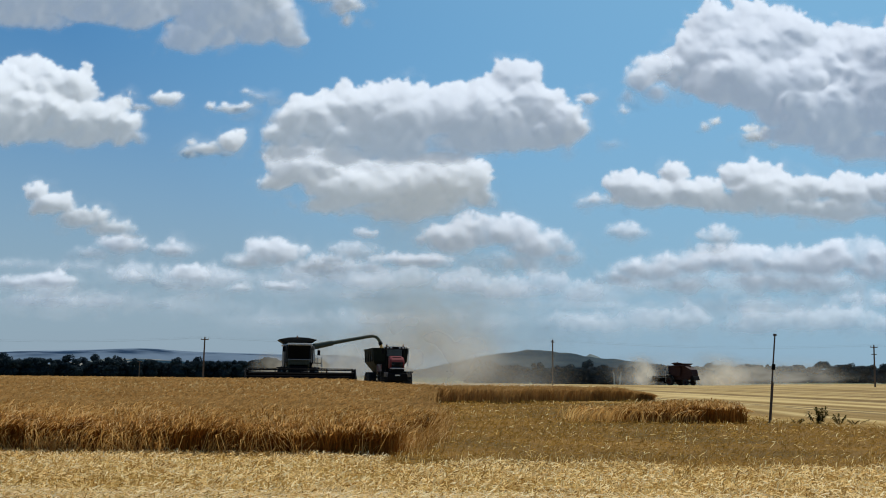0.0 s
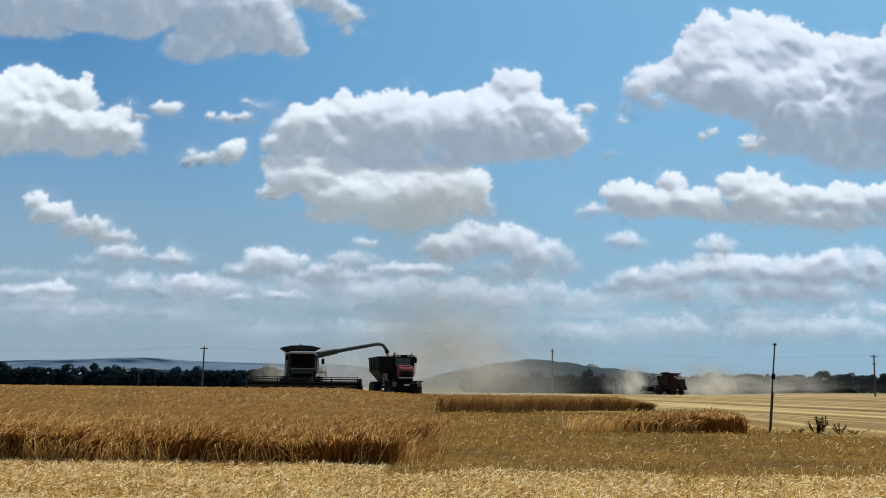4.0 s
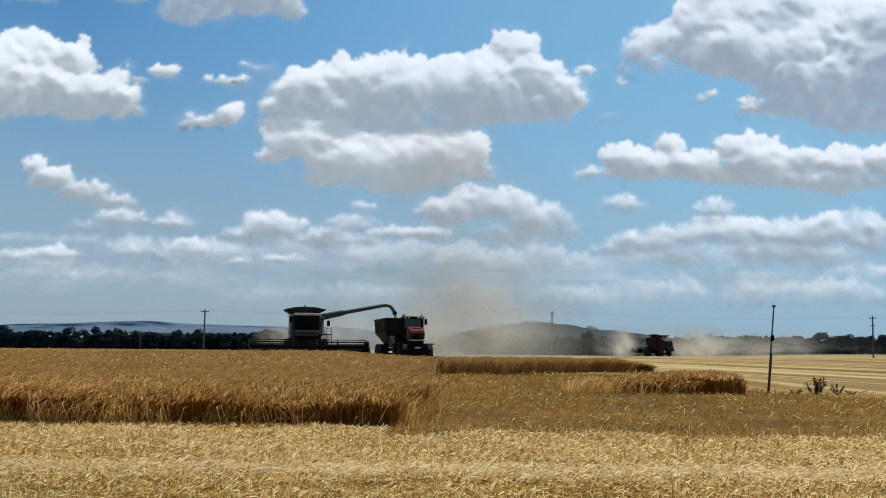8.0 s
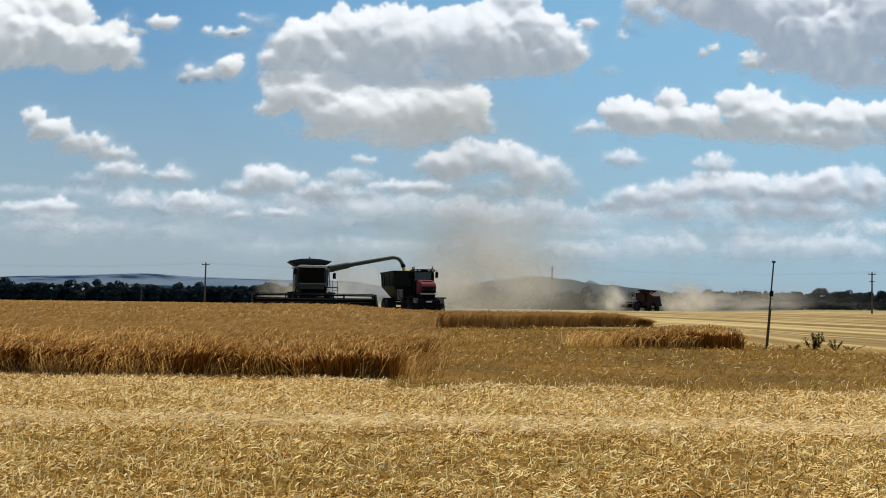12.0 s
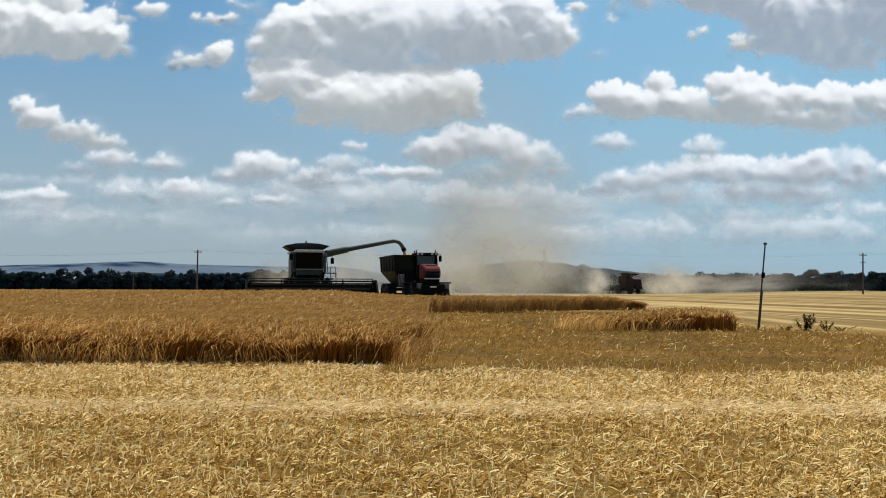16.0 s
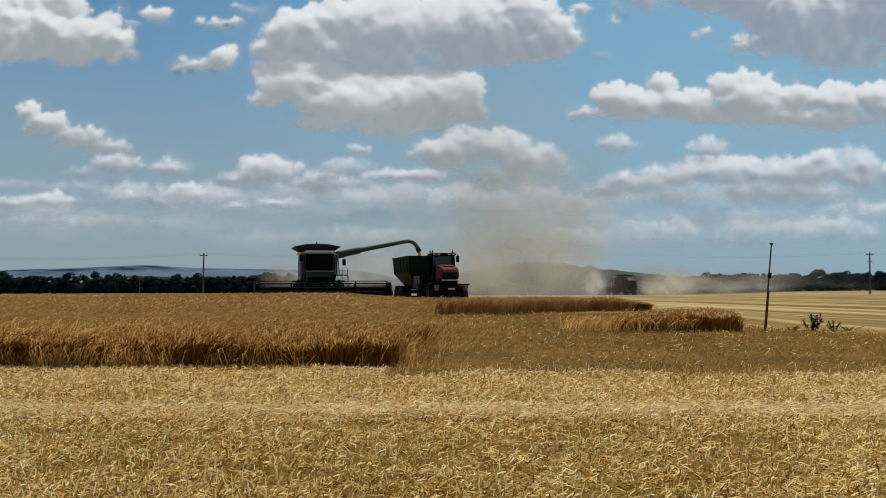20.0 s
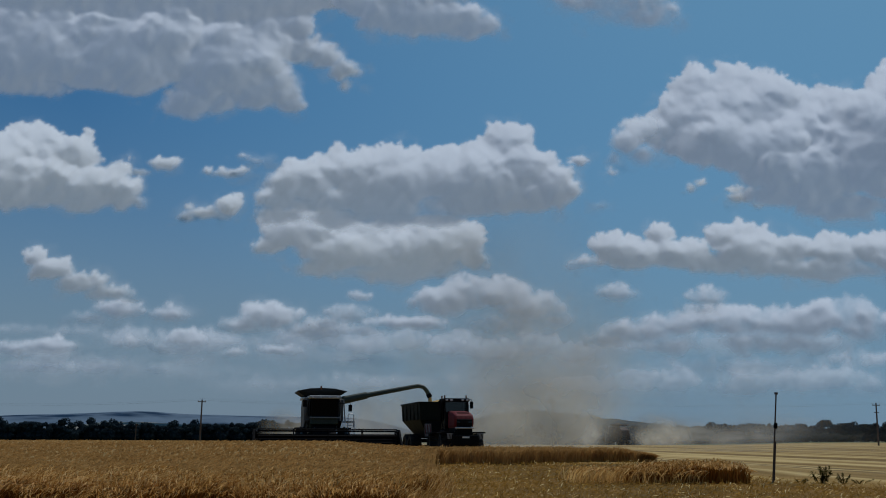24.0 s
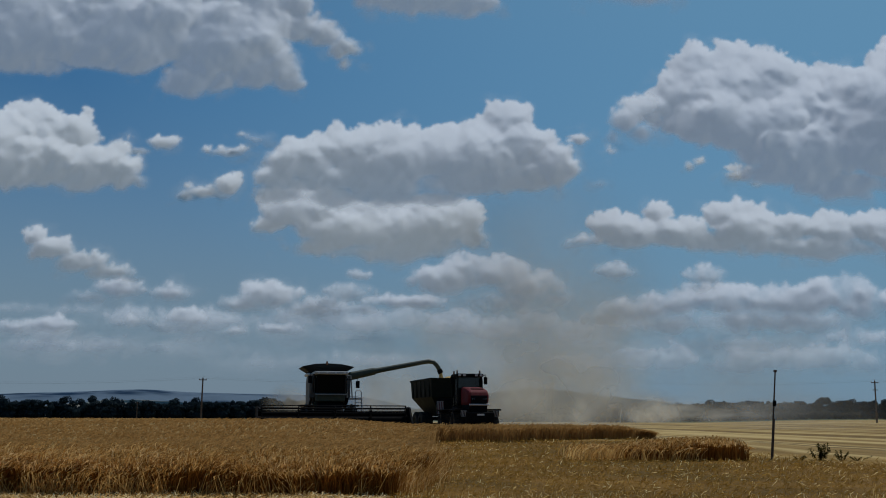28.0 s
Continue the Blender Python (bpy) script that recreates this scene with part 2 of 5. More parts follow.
# leaf colour shifted towards blue to carry the haze of distance
M_LEAF_HAZED = straw("hazed_tree_leaves", [(0.1, (0.015, 0.025, 0.034)), (0.6, (0.033, 0.049, 0.056)), (1.0, (0.055, 0.074, 0.074))], 0.7, 0.25)
M_HEDGE = straw("grey_hedge_leaves", [(0.1, (0.05, 0.06, 0.055)), (0.6, (0.085, 0.095, 0.085)), (1.0, (0.12, 0.125, 0.11))], 0.8, 0.25)
M_WEED = straw("green_weed", [(0.1, (0.04, 0.034, 0.008)), (0.6, (0.075, 0.062, 0.015)), (1.0, (0.14, 0.11, 0.03))], 0.6, 0.3)
M_BARK = surface("bark", (0.10, 0.07, 0.05), 0.9, scale=2, bump=0.02)
M_BLEACHED = surface("bleached_wood", (0.50, 0.47, 0.42), 0.85, scale=3, bump=0.01)
M_POLE = surface("weathered_pole", (0.09, 0.065, 0.05), 0.85, scale=4, bump=0.004)
M_STEEL = surface("galvanised_steel", (0.42, 0.43, 0.44), 0.45, 0.8)
M_WIRE = surface("line_wire", (0.10, 0.10, 0.11), 0.5, 0.5)
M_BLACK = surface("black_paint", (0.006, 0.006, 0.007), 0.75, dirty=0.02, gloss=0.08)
M_RUBBER = surface("rubber", (0.012, 0.012, 0.012), 0.85, dirty=0.2, bump=0.004)
M_GLASS = glass("cab_glass")
M_DARKGLASS = smoked_glass("smoked_cab_glass")
M_GREEN = surface("green_grey_paint", (0.045, 0.06, 0.04), 0.5, dirty=0.1)
M_PALE = surface("grey_panel_paint", (0.075, 0.08, 0.078), 0.5)
# roof paint lightened to carry the bright sunlit edge under the tank
M_ROOF = surface("sunlit_roof_paint", (0.50, 0.50, 0.47), 0.5, dirty=0.15)
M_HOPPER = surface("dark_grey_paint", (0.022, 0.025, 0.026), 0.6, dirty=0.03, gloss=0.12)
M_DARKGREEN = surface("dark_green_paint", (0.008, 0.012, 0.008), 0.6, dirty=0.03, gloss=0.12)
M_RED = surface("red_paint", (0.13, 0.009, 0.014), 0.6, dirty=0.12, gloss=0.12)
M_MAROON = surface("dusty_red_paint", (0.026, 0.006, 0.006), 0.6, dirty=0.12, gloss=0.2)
M_CHROME = surface("bright_trim", (0.6, 0.6, 0.6), 0.3, 0.6)
M_WHITE = surface("white_paint", (0.75, 0.74, 0.70), 0.45, dirty=0.2)
M_PLATE = surface("dusty_plate", (0.34, 0.33, 0.31), 0.6, dirty=0.4)
M_LAMP = surface("lamp_lens", (0.65, 0.66, 0.66), 0.15, dirty=0.15)
M_ORANGE = surface("orange_beacon", (0.22, 0.07, 0.015), 0.25, dirty=0.1)
M_GRAIN = straw("grain", [(0.1, (0.45, 0.30, 0.10)), (1.0, (0.70, 0.52, 0.24))], 0.7, 0.1)
M_INTERIOR = surface("cab_interior", (0.018, 0.018, 0.018), 0.8, dirty=0.03, gloss=0.1)

# ---- building helpers ----


def part(name, bm, material, parent=None, label=""):
    me = bpy.data.meshes.new(name)
    bm.normal_update()
    bm.to_mesh(me)
    bm.free()
    for mt in (material if isinstance(material, (list, tuple)) else [material]):
        me.materials.append(mt)
    ob = new(name, me)
    ob.parent = parent
    if label:
        tagged(ob, label)
    return ob


def thing(name, label, category, group="", kind=""):
    return tagged(new(name), label, category, group, kind)


def raw_mesh(name, verts, faces, material, parent=None, idx=None, smooth=False):
    """A mesh from numpy arrays of vertices and of triangles or quads."""
    me = bpy.data.meshes.new(name)
    n = faces.shape[1]
    me.vertices.add(len(verts))
    me.vertices.foreach_set("co", np.ascontiguousarray(verts, np.float32).ravel())
    me.loops.add(faces.size)
    me.loops.foreach_set("vertex_index", np.ascontiguousarray(faces, np.int32).ravel())
    me.polygons.add(len(faces))
    me.polygons.foreach_set("loop_start", np.arange(0, faces.size, n, dtype=np.int32))
    if idx is not None:
        me.polygons.foreach_set("material_index", idx.astype(np.int32))
    me.polygons.foreach_set("use_smooth", np.full(len(faces), smooth))
    me.update(calc_edges=True)
    for mt in (material if isinstance(material, (list, tuple)) else [material]):
        me.materials.append(mt)
    ob = new(name, me)
    ob.parent = parent
    return ob


def box(bm, x0, x1, y0, y1, z0, z1, bevel=0.03):
    r = bmesh.ops.create_cube(bm, size=1, matrix=Matrix.Translation(((x0 + x1) / 2, (y0 + y1) / 2, (z0 + z1) / 2)) @ Matrix.Diagonal((abs(x1 - x0), abs(y1 - y0), abs(z1 - z0), 1)))
    if bevel:
        b = min(bevel, 0.3 * min(abs(x1 - x0), abs(y1 - y0), abs(z1 - z0)))
        es = list({e for v in r["verts"] for e in v.link_edges})
        bmesh.ops.bevel(bm, geom=es, offset=b, segments=2, affect="EDGES", profile=0.5)
    return bm


def rod(bm, a, b, r, r2=None, seg=10):
    a, b = Vector(a), Vector(b)
    m = Matrix.Translation((a + b) / 2) @ (b - a).to_track_quat("Z", "Y").to_matrix().to_4x4()
    bmesh.ops.create_cone(bm, cap_ends=True, segments=seg, radius1=r, radius2=r if r2 is None else r2, depth=(b - a).length, matrix=m)
    return bm


def tube(bm, pts, radii, seg=12):
    """A bent pipe through pts."""
    pts = [Vector(p) for p in pts]
    rings = []
    for i, p in enumerate(pts):
        d = (pts[min(i + 1, len(pts) - 1)] - pts[max(i - 1, 0)]).normalized()
        u = d.cross(Vector((0, 1, 0.01))).normalized()
        w = d.cross(u)
        r = radii[i] if isinstance(radii, (list, tuple)) else radii
        rings.append([bm.verts.new(p + (u * math.cos(k * math.tau / seg) + w * math.sin(k * math.tau / seg)) * r) for k in range(seg)])
    for a, b in zip(rings, rings[1:]):
        for k in range(seg):
            bm.faces.new((a[k], a[(k + 1) % seg], b[(k + 1) % seg], b[k]))
    bm.faces.new(rings[0][::-1])
    bm.faces.new(rings[-1])
    return bm


def prism(bm, outline, x0, x1, bevel=0.02):
    """An outline in (y, z) drawn out from x0 to x1."""
    a = [bm.verts.new((x0, y, z)) for y, z in outline]
    b = [bm.verts.new((x1, y, z)) for y, z in outline]
    n = len(outline)
    fs = [bm.faces.new(a[::-1]), bm.faces.new(b)] + [bm.faces.new((a[i], a[(i + 1) % n], b[(i + 1) % n], b[i])) for i in range(n)]
    bmesh.ops.recalc_face_normals(bm, faces=fs)
    if bevel:
        bmesh.ops.bevel(bm, geom=list({e for f in fs for e in f.edges}), offset=bevel, segments=2, affect="EDGES", profile=0.5)
    return bm


def B():
    return bmesh.new()


# ---- the ground: one sheet to the horizon, with a low swell, a very slow rise and a shallow hollow behind ----


def gz(x, y):
    """The height of the field, its swell and hollows shaped to fit the camera's view."""
    return float(gz_np(np.float64(x), np.float64(y)))


def gz_np(x, y):
    rise = 0.36 + 0.25 * np.clip((-x - 2) / 4, 0, 1) - 0.17 * np.clip((-x - 11) / 8, 0, 1)
    swell = rise * np.exp(-((y - 52) / 8.5) ** 2) * np.clip((20.0 - x) / 9.0, 0, 1)
    # hollows are weighted by azimuth from the camera, to fit its horizon
    az = np.degrees(np.arctan2(x, np.maximum(y, 1.0)))
    hollow = 1.45 * np.clip((y - 150) / 280, 0, 1) * np.clip((20 - az) / 6, 0, 1) * np.clip((az + 4) / 3, 0, 1) * np.clip((900 - y) / 300, 0, 1)
    hollow = hollow + 0.75 * np.clip((y - 100) / 200, 0, 1) * np.clip((-9 - az) / 3, 0, 1) * np.clip((900 - y) / 300, 0, 1)
    return 0.8 * np.clip((y - 32.0) / 170.0, 0, 1) + swell - hollow


def build_ground():
    xs = np.sign(np.linspace(-1, 1, 121)) * np.abs(np.linspace(-1, 1, 121)) ** 3 * 4200
    ys = np.concatenate([np.linspace(-1, 0, 24)[:-1] ** 3 * 3000, np.linspace(0, 1, 200) ** 3 * 4300])
    X, Y = np.meshgrid(xs, ys)
    Z = gz_np(X, Y) - 0.01 + 0.02 * np.sin(X * 0.7 + 1) * np.sin(Y * 0.9) * (np.abs(Y) < 60)
    v = np.stack([X, Y, Z], -1).reshape(-1, 3)
    nx = len(xs)
    i = (np.arange(len(ys) - 1)[:, None] * nx + np.arange(nx - 1)[None]).ravel()
    f = np.stack([i, i + 1, i + 1 + nx, i + nx], 1)
    g = raw_mesh("ground", v, f, M_GROUND, smooth=True)
    tagged(g, "harvested field of pale straw stubble on brown soil", "field", kind="structure")


build_ground()

# ---- standing crop ----


def ribbons(x, y, z0, height, lean, width, facing, rng, head=0.11, curve=2.2):
    """Stalks with nodding ears: bent ribbons. All arguments are arrays; lean is an (n, 2) array."""
    n = len(x)
    ts = np.array([0.0, 0.45, 0.74, 0.88, 1.0])
    ws = np.array([0.7, 0.6, 0.5, 1.4, 0.25])
    p = np.zeros((n, 5, 3))
    bend = ts ** curve
    p[:, :, 0] = x[:, None] + lean[:, :1] * bend
    p[:, :, 1] = y[:, None] + lean[:, 1:] * bend
    p[:, :, 2] = z0[:, None] + height[:, None] * ts
    p[:, 4, 2] -= height * head * rng.uniform(0.4, 1.5, n)
    nod = rng.uniform(0.05, 0.19, n)[:, None] * np.stack([np.cos(facing), np.sin(facing) * 0.4], 1)
    p[:, 4, :2] += nod
    side = np.stack([np.cos(facing), np.sin(facing), np.zeros(n)], 1)[:, None, :] * (ws[None, :, None] * width[:, None, None] / 2)
    v = np.stack([p - side, p + side], 2).reshape(-1, 3)
    base = (np.arange(n) * 10)[:, None] + (np.arange(4) * 2)[None]
    b = base.ravel()
    return v, np.stack([b, b + 1, b + 3, b + 2], 1)


def crop_body(name, x0, x1, y0, y1, h, label, cells=0.5, amp=0.1, parent=None):
    """The close mass of stalks under the ears."""
    nx, ny = max(4, int((x1 - x0) / cells)), max(4, int((y1 - y0) / cells))
    X, Y = np.meshgrid(np.linspace(x0, x1, nx), np.linspace(y0, y1, ny))
    rng = np.random.default_rng(5)
    Z = gz_np(X, Y) + h + amp * (rng.random(X.shape) - 0.6)
    edge = np.zeros_like(Z, bool)
    edge[0], edge[-1], edge[:, 0], edge[:, -1] = True, True, True, True
    Z[edge] = gz_np(X, Y)[edge] - 0.02
    jx = (rng.random(X.shape) - 0.5) * cells * 0.5
    v = np.stack([X + jx, Y, Z], -1).reshape(-1, 3)
    i = (np.arange(ny - 1)[:, None] * nx + np.arange(nx - 1)[None]).ravel()
    return raw_mesh(name, v, np.stack([i, i + 1, i + 1 + nx, i + nx], 1), M_CROPMASS, parent)


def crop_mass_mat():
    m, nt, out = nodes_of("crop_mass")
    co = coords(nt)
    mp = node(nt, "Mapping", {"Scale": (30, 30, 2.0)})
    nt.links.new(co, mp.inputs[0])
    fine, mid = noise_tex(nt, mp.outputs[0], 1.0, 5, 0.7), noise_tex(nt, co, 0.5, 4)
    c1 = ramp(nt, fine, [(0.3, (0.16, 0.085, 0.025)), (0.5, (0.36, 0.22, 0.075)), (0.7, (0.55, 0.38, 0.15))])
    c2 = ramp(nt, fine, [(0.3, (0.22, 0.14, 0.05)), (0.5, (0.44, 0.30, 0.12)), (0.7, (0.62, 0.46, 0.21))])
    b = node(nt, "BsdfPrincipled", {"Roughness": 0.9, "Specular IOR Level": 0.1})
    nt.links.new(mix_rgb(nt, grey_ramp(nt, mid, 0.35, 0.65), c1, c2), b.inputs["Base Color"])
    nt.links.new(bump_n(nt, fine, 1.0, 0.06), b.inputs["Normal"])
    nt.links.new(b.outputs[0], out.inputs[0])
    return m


M_CROPMASS = crop_mass_mat()


def stand(name, label, density, region, height, width, seed, lean_x=0.12, spread=0.14, sway=1.0, over=0.05, uneven=0.09):
    """Standing stalks over a region given by a function from (rng, n) to arrays x, y."""
    rng = np.random.default_rng(seed)
    x, y = region(rng, density)
    n = len(x)
    wave = np.sin(x * 0.55 + 0.8 * np.sin(y * 0.3)) * 0.4 + np.sin(x * 1.7 + y * 0.8) * 0.35 + np.sin(x * 4.3 + 2 * np.sin(y * 1.1)) * 0.35
    h = height * (rng.normal(1.0, uneven, n) + 0.08 * sway * wave)
    lean = np.stack([rng.normal(lean_x, spread, n) + 0.16 * sway * wave, rng.normal(-over, spread, n) - 0.06 * sway * wave], 1)
    v, f = ribbons(x, y, gz_np(x, y), h, lean, width * rng.uniform(0.7, 1.3, n), rng.normal(0, 0.7, n), rng)
    return v, f


def join_arrays(parts_):
    vs, fs, k = [], [], 0
    for v, f in parts_:
        vs.append(v)
        fs.append(f + k)
        k += len(v)
    return np.concatenate(vs), np.concatenate(fs)


CROP_H = 0.76


def crop_edge(y):
    """The right-hand edge of the main stand, as x by y."""
    return np.where(y < 26, -1.3 + 0.12 * (y - 21), np.where(y < 56, -0.9 + 0.005 * (y - 26), np.where(y < 64, -0.75 - 0.166 * (y - 56), -0.2 - 0.235 * (y - 56))))


def main_region(y0, y1, left):
    def f(rng, n):
        y = rng.uniform(y0, y1, n)
        xl, xr = left * y - 2, crop_edge(y) + 0.25 * np.sin(y * 1.3) + rng.normal(0, 0.1, n)
        return xl + (xr - xl) * rng.random(n), y
    return f


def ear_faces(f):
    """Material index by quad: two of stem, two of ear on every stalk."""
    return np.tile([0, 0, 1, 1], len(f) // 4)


def build_crop():
    # front face and near canopy dense, thinning into broader tufts far back
    near = [
        stand("a", "", 7000, main_region(20.9, 21.9, -0.50), CROP_H, 0.018, 1, 0.12, 0.16, 1.7, 0.08),
        stand("f", "", 3400, main_region(20.65, 21.3, -0.50), CROP_H * 0.84, 0.018, 11, 0.14, 0.22, 2.0, 0.1),
        stand("t", "", 2600, main_region(21.9, 30, -0.50), CROP_H * 1.06, 0.022, 12, 0.14, 0.2, 1.5),
    ]
    back = [
        stand("b", "", 17000, main_region(21.7, 26, -0.50), CROP_H, 0.02, 2, 0.12, 0.14, 1.4),
    ]
    deep = [
        stand("c", "", 22000, main_region(26, 38, -0.50), CROP_H + 0.03, 0.03, 3, 0.12, 0.12, 0.5, 0.05, 0.04),
        stand("d", "", 22000, main_region(38, 64, -0.50), CROP_H + 0.08, 0.05, 4, 0.10, 0.08, 0.3, 0.05, 0.025),
    ]
    for name, layers, low, m in (("standing_barley", near, M_STEM_SHADED, M_CROP), ("standing_barley_behind", back, M_STEM_SHADED, M_CROP), ("standing_barley_deep", deep, M_CROPFAR, M_CROPFAR)):
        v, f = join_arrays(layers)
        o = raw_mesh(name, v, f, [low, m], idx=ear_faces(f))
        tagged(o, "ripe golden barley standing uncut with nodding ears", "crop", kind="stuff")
    # broken and leaning stalks along the cut face
    rng = np.random.default_rng(77)
    n = 980
    y = rng.uniform(20.4, 20.9, n)
    tuft = np.concatenate([rng.uniform(-13, -1.4, 14), rng.normal(-6.6, 0.7, 10), rng.normal(-8.2, 0.3, 5), rng.normal(-11.6, 0.5, 6)])
    x = np.clip(tuft[rng.integers(0, 35, n)] + rng.normal(0, 0.16, n), -13.5, -1.4)
    v, f = ribbons(x, y, gz_np(x, y), rng.uniform(0.16, 0.56, n), np.stack([rng.normal(0.03, 0.17, n) + 0.12 * np.sin(x * 2.3), rng.normal(-0.06, 0.1, n)], 1), rng.uniform(0.010, 0.024, n), rng.normal(0, 0.5, n), rng, 0.02, 1.1)
    o = raw_mesh("leaning_stalks", v, f, M_PALESTEM)
    tagged(o, "pale broken barley stalks leaning from the cut face", "crop", kind="stuff")
    # stray stalks left standing past the edge of the stand
    n = 1500
    y = 21.3 + 17 * rng.random(n) ** 1.2
    x = crop_edge(y) - 0.1 + np.abs(rng.normal(0, 0.42, n))
    v, f = ribbons(x, y, gz_np(x, y), rng.uniform(0.2, 0.62, n), np.stack([rng.normal(0.1, 0.2, n), rng.normal(0, 0.12, n)], 1), 0.0007 * y, rng.normal(0, 0.6, n), rng)
    o = raw_mesh("stray_stalks", v, f, M_CROP)
    tagged(o, "stray golden barley stalks beside the stand", "crop", kind="stuff")
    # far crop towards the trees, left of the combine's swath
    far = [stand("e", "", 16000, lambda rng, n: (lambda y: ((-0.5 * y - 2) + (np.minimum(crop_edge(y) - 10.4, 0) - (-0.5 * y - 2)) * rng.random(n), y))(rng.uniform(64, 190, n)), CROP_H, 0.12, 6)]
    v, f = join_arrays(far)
    o = raw_mesh("far_barley", v, f, [M_STEM_SHADED, M_CROPFAR], idx=ear_faces(f))
    tagged(o, "far stand of ripe barley reaching the tree line", "crop", kind="stuff")
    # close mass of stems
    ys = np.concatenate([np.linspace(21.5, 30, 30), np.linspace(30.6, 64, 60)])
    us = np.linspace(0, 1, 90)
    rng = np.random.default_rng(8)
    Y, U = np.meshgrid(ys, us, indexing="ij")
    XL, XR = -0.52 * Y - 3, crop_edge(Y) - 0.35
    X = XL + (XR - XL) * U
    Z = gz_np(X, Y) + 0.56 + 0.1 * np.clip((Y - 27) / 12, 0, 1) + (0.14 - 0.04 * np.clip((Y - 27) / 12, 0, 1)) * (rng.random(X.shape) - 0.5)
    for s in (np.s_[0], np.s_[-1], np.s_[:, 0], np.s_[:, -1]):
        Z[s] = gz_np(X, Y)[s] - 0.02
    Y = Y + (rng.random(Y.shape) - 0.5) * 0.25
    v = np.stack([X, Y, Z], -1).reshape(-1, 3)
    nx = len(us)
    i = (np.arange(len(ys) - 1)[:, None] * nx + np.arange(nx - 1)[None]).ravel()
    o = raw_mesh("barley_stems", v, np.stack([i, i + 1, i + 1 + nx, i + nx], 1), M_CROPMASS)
    tagged(o, "close brown mass of barley stems under the ears", "crop", kind="stuff")
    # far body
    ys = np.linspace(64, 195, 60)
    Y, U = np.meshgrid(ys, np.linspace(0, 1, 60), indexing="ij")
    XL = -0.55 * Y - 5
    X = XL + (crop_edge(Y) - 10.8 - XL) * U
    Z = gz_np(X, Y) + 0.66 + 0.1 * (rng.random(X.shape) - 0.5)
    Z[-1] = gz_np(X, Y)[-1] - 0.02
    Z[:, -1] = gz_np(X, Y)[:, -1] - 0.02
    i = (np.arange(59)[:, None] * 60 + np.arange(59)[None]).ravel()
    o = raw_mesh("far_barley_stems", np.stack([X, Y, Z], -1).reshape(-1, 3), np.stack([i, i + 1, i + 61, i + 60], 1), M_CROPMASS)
    tagged(o, "far brown mass of barley stems", "crop", kind="stuff")
    # uncut strip and patch
    def strip(rng, n):
        x = -0.9 + 12.4 * rng.random(n)
        y0 = 49.3 + 0.9 * np.clip(x - 3, 0, 9) + 0.25 * np.sin(x * 1.9) + 0.2 * np.sin(x * 4.3)
        return x, y0 + (57.6 - y0) * rng.random(n) ** 1.3

    v, f = stand("s", "", 15000, strip, 0.72, 0.034, 9)
    ground = gz_np(v[:, 0], v[:, 1])
    v[:, 2] = ground + (v[:, 2] - ground) * np.clip(1.0 - (v[:, 0] - 9.2) * 0.17, 0.55, 1.0)
    o = raw_mesh("barley_strip", v, f, [M_CROPFAR, M_CROPFAR], idx=ear_faces(f))
    tagged(o, "narrow uncut strip of ripe barley", "crop", kind="stuff")
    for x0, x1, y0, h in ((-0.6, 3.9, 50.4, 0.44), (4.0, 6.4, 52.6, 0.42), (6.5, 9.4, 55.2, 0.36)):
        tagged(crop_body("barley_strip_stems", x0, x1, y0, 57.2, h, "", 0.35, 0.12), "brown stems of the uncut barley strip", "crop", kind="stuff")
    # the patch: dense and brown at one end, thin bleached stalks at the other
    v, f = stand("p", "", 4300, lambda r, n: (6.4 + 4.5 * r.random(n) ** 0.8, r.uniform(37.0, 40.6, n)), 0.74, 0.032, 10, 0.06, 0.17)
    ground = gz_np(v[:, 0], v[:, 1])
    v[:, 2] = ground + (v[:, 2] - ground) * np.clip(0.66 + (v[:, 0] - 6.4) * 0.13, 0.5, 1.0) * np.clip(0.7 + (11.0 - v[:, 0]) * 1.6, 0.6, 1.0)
    o = raw_mesh("barley_patch", v, f, [M_STEM_SHADED, M_CROP], idx=ear_faces(f))
    tagged(o, "ragged uncut patch of barley near the post", "crop", kind="stuff")
    v, f = stand("q", "", 950, lambda r, n: (4.2 + 4.9 * r.random(n) ** 0.7, 36.8 + 3.4 * r.random(n) ** 1.3), 0.52, 0.04, 15, 0.2, 0.3)
    o = raw_mesh("bleached_barley", v, f, [M_PALESTEM, M_CROP], idx=ear_faces(f))
    tagged(o, "thin bleached barley stalks leaning at the patch's end", "crop", kind="stuff")
    tagged(crop_body("barley_patch_stems", 7.7, 10.6, 38.4, 40.3, 0.42, "", 0.3, 0.25), "brown stems of the ragged barley patch", "crop", kind="stuff")


build_crop()

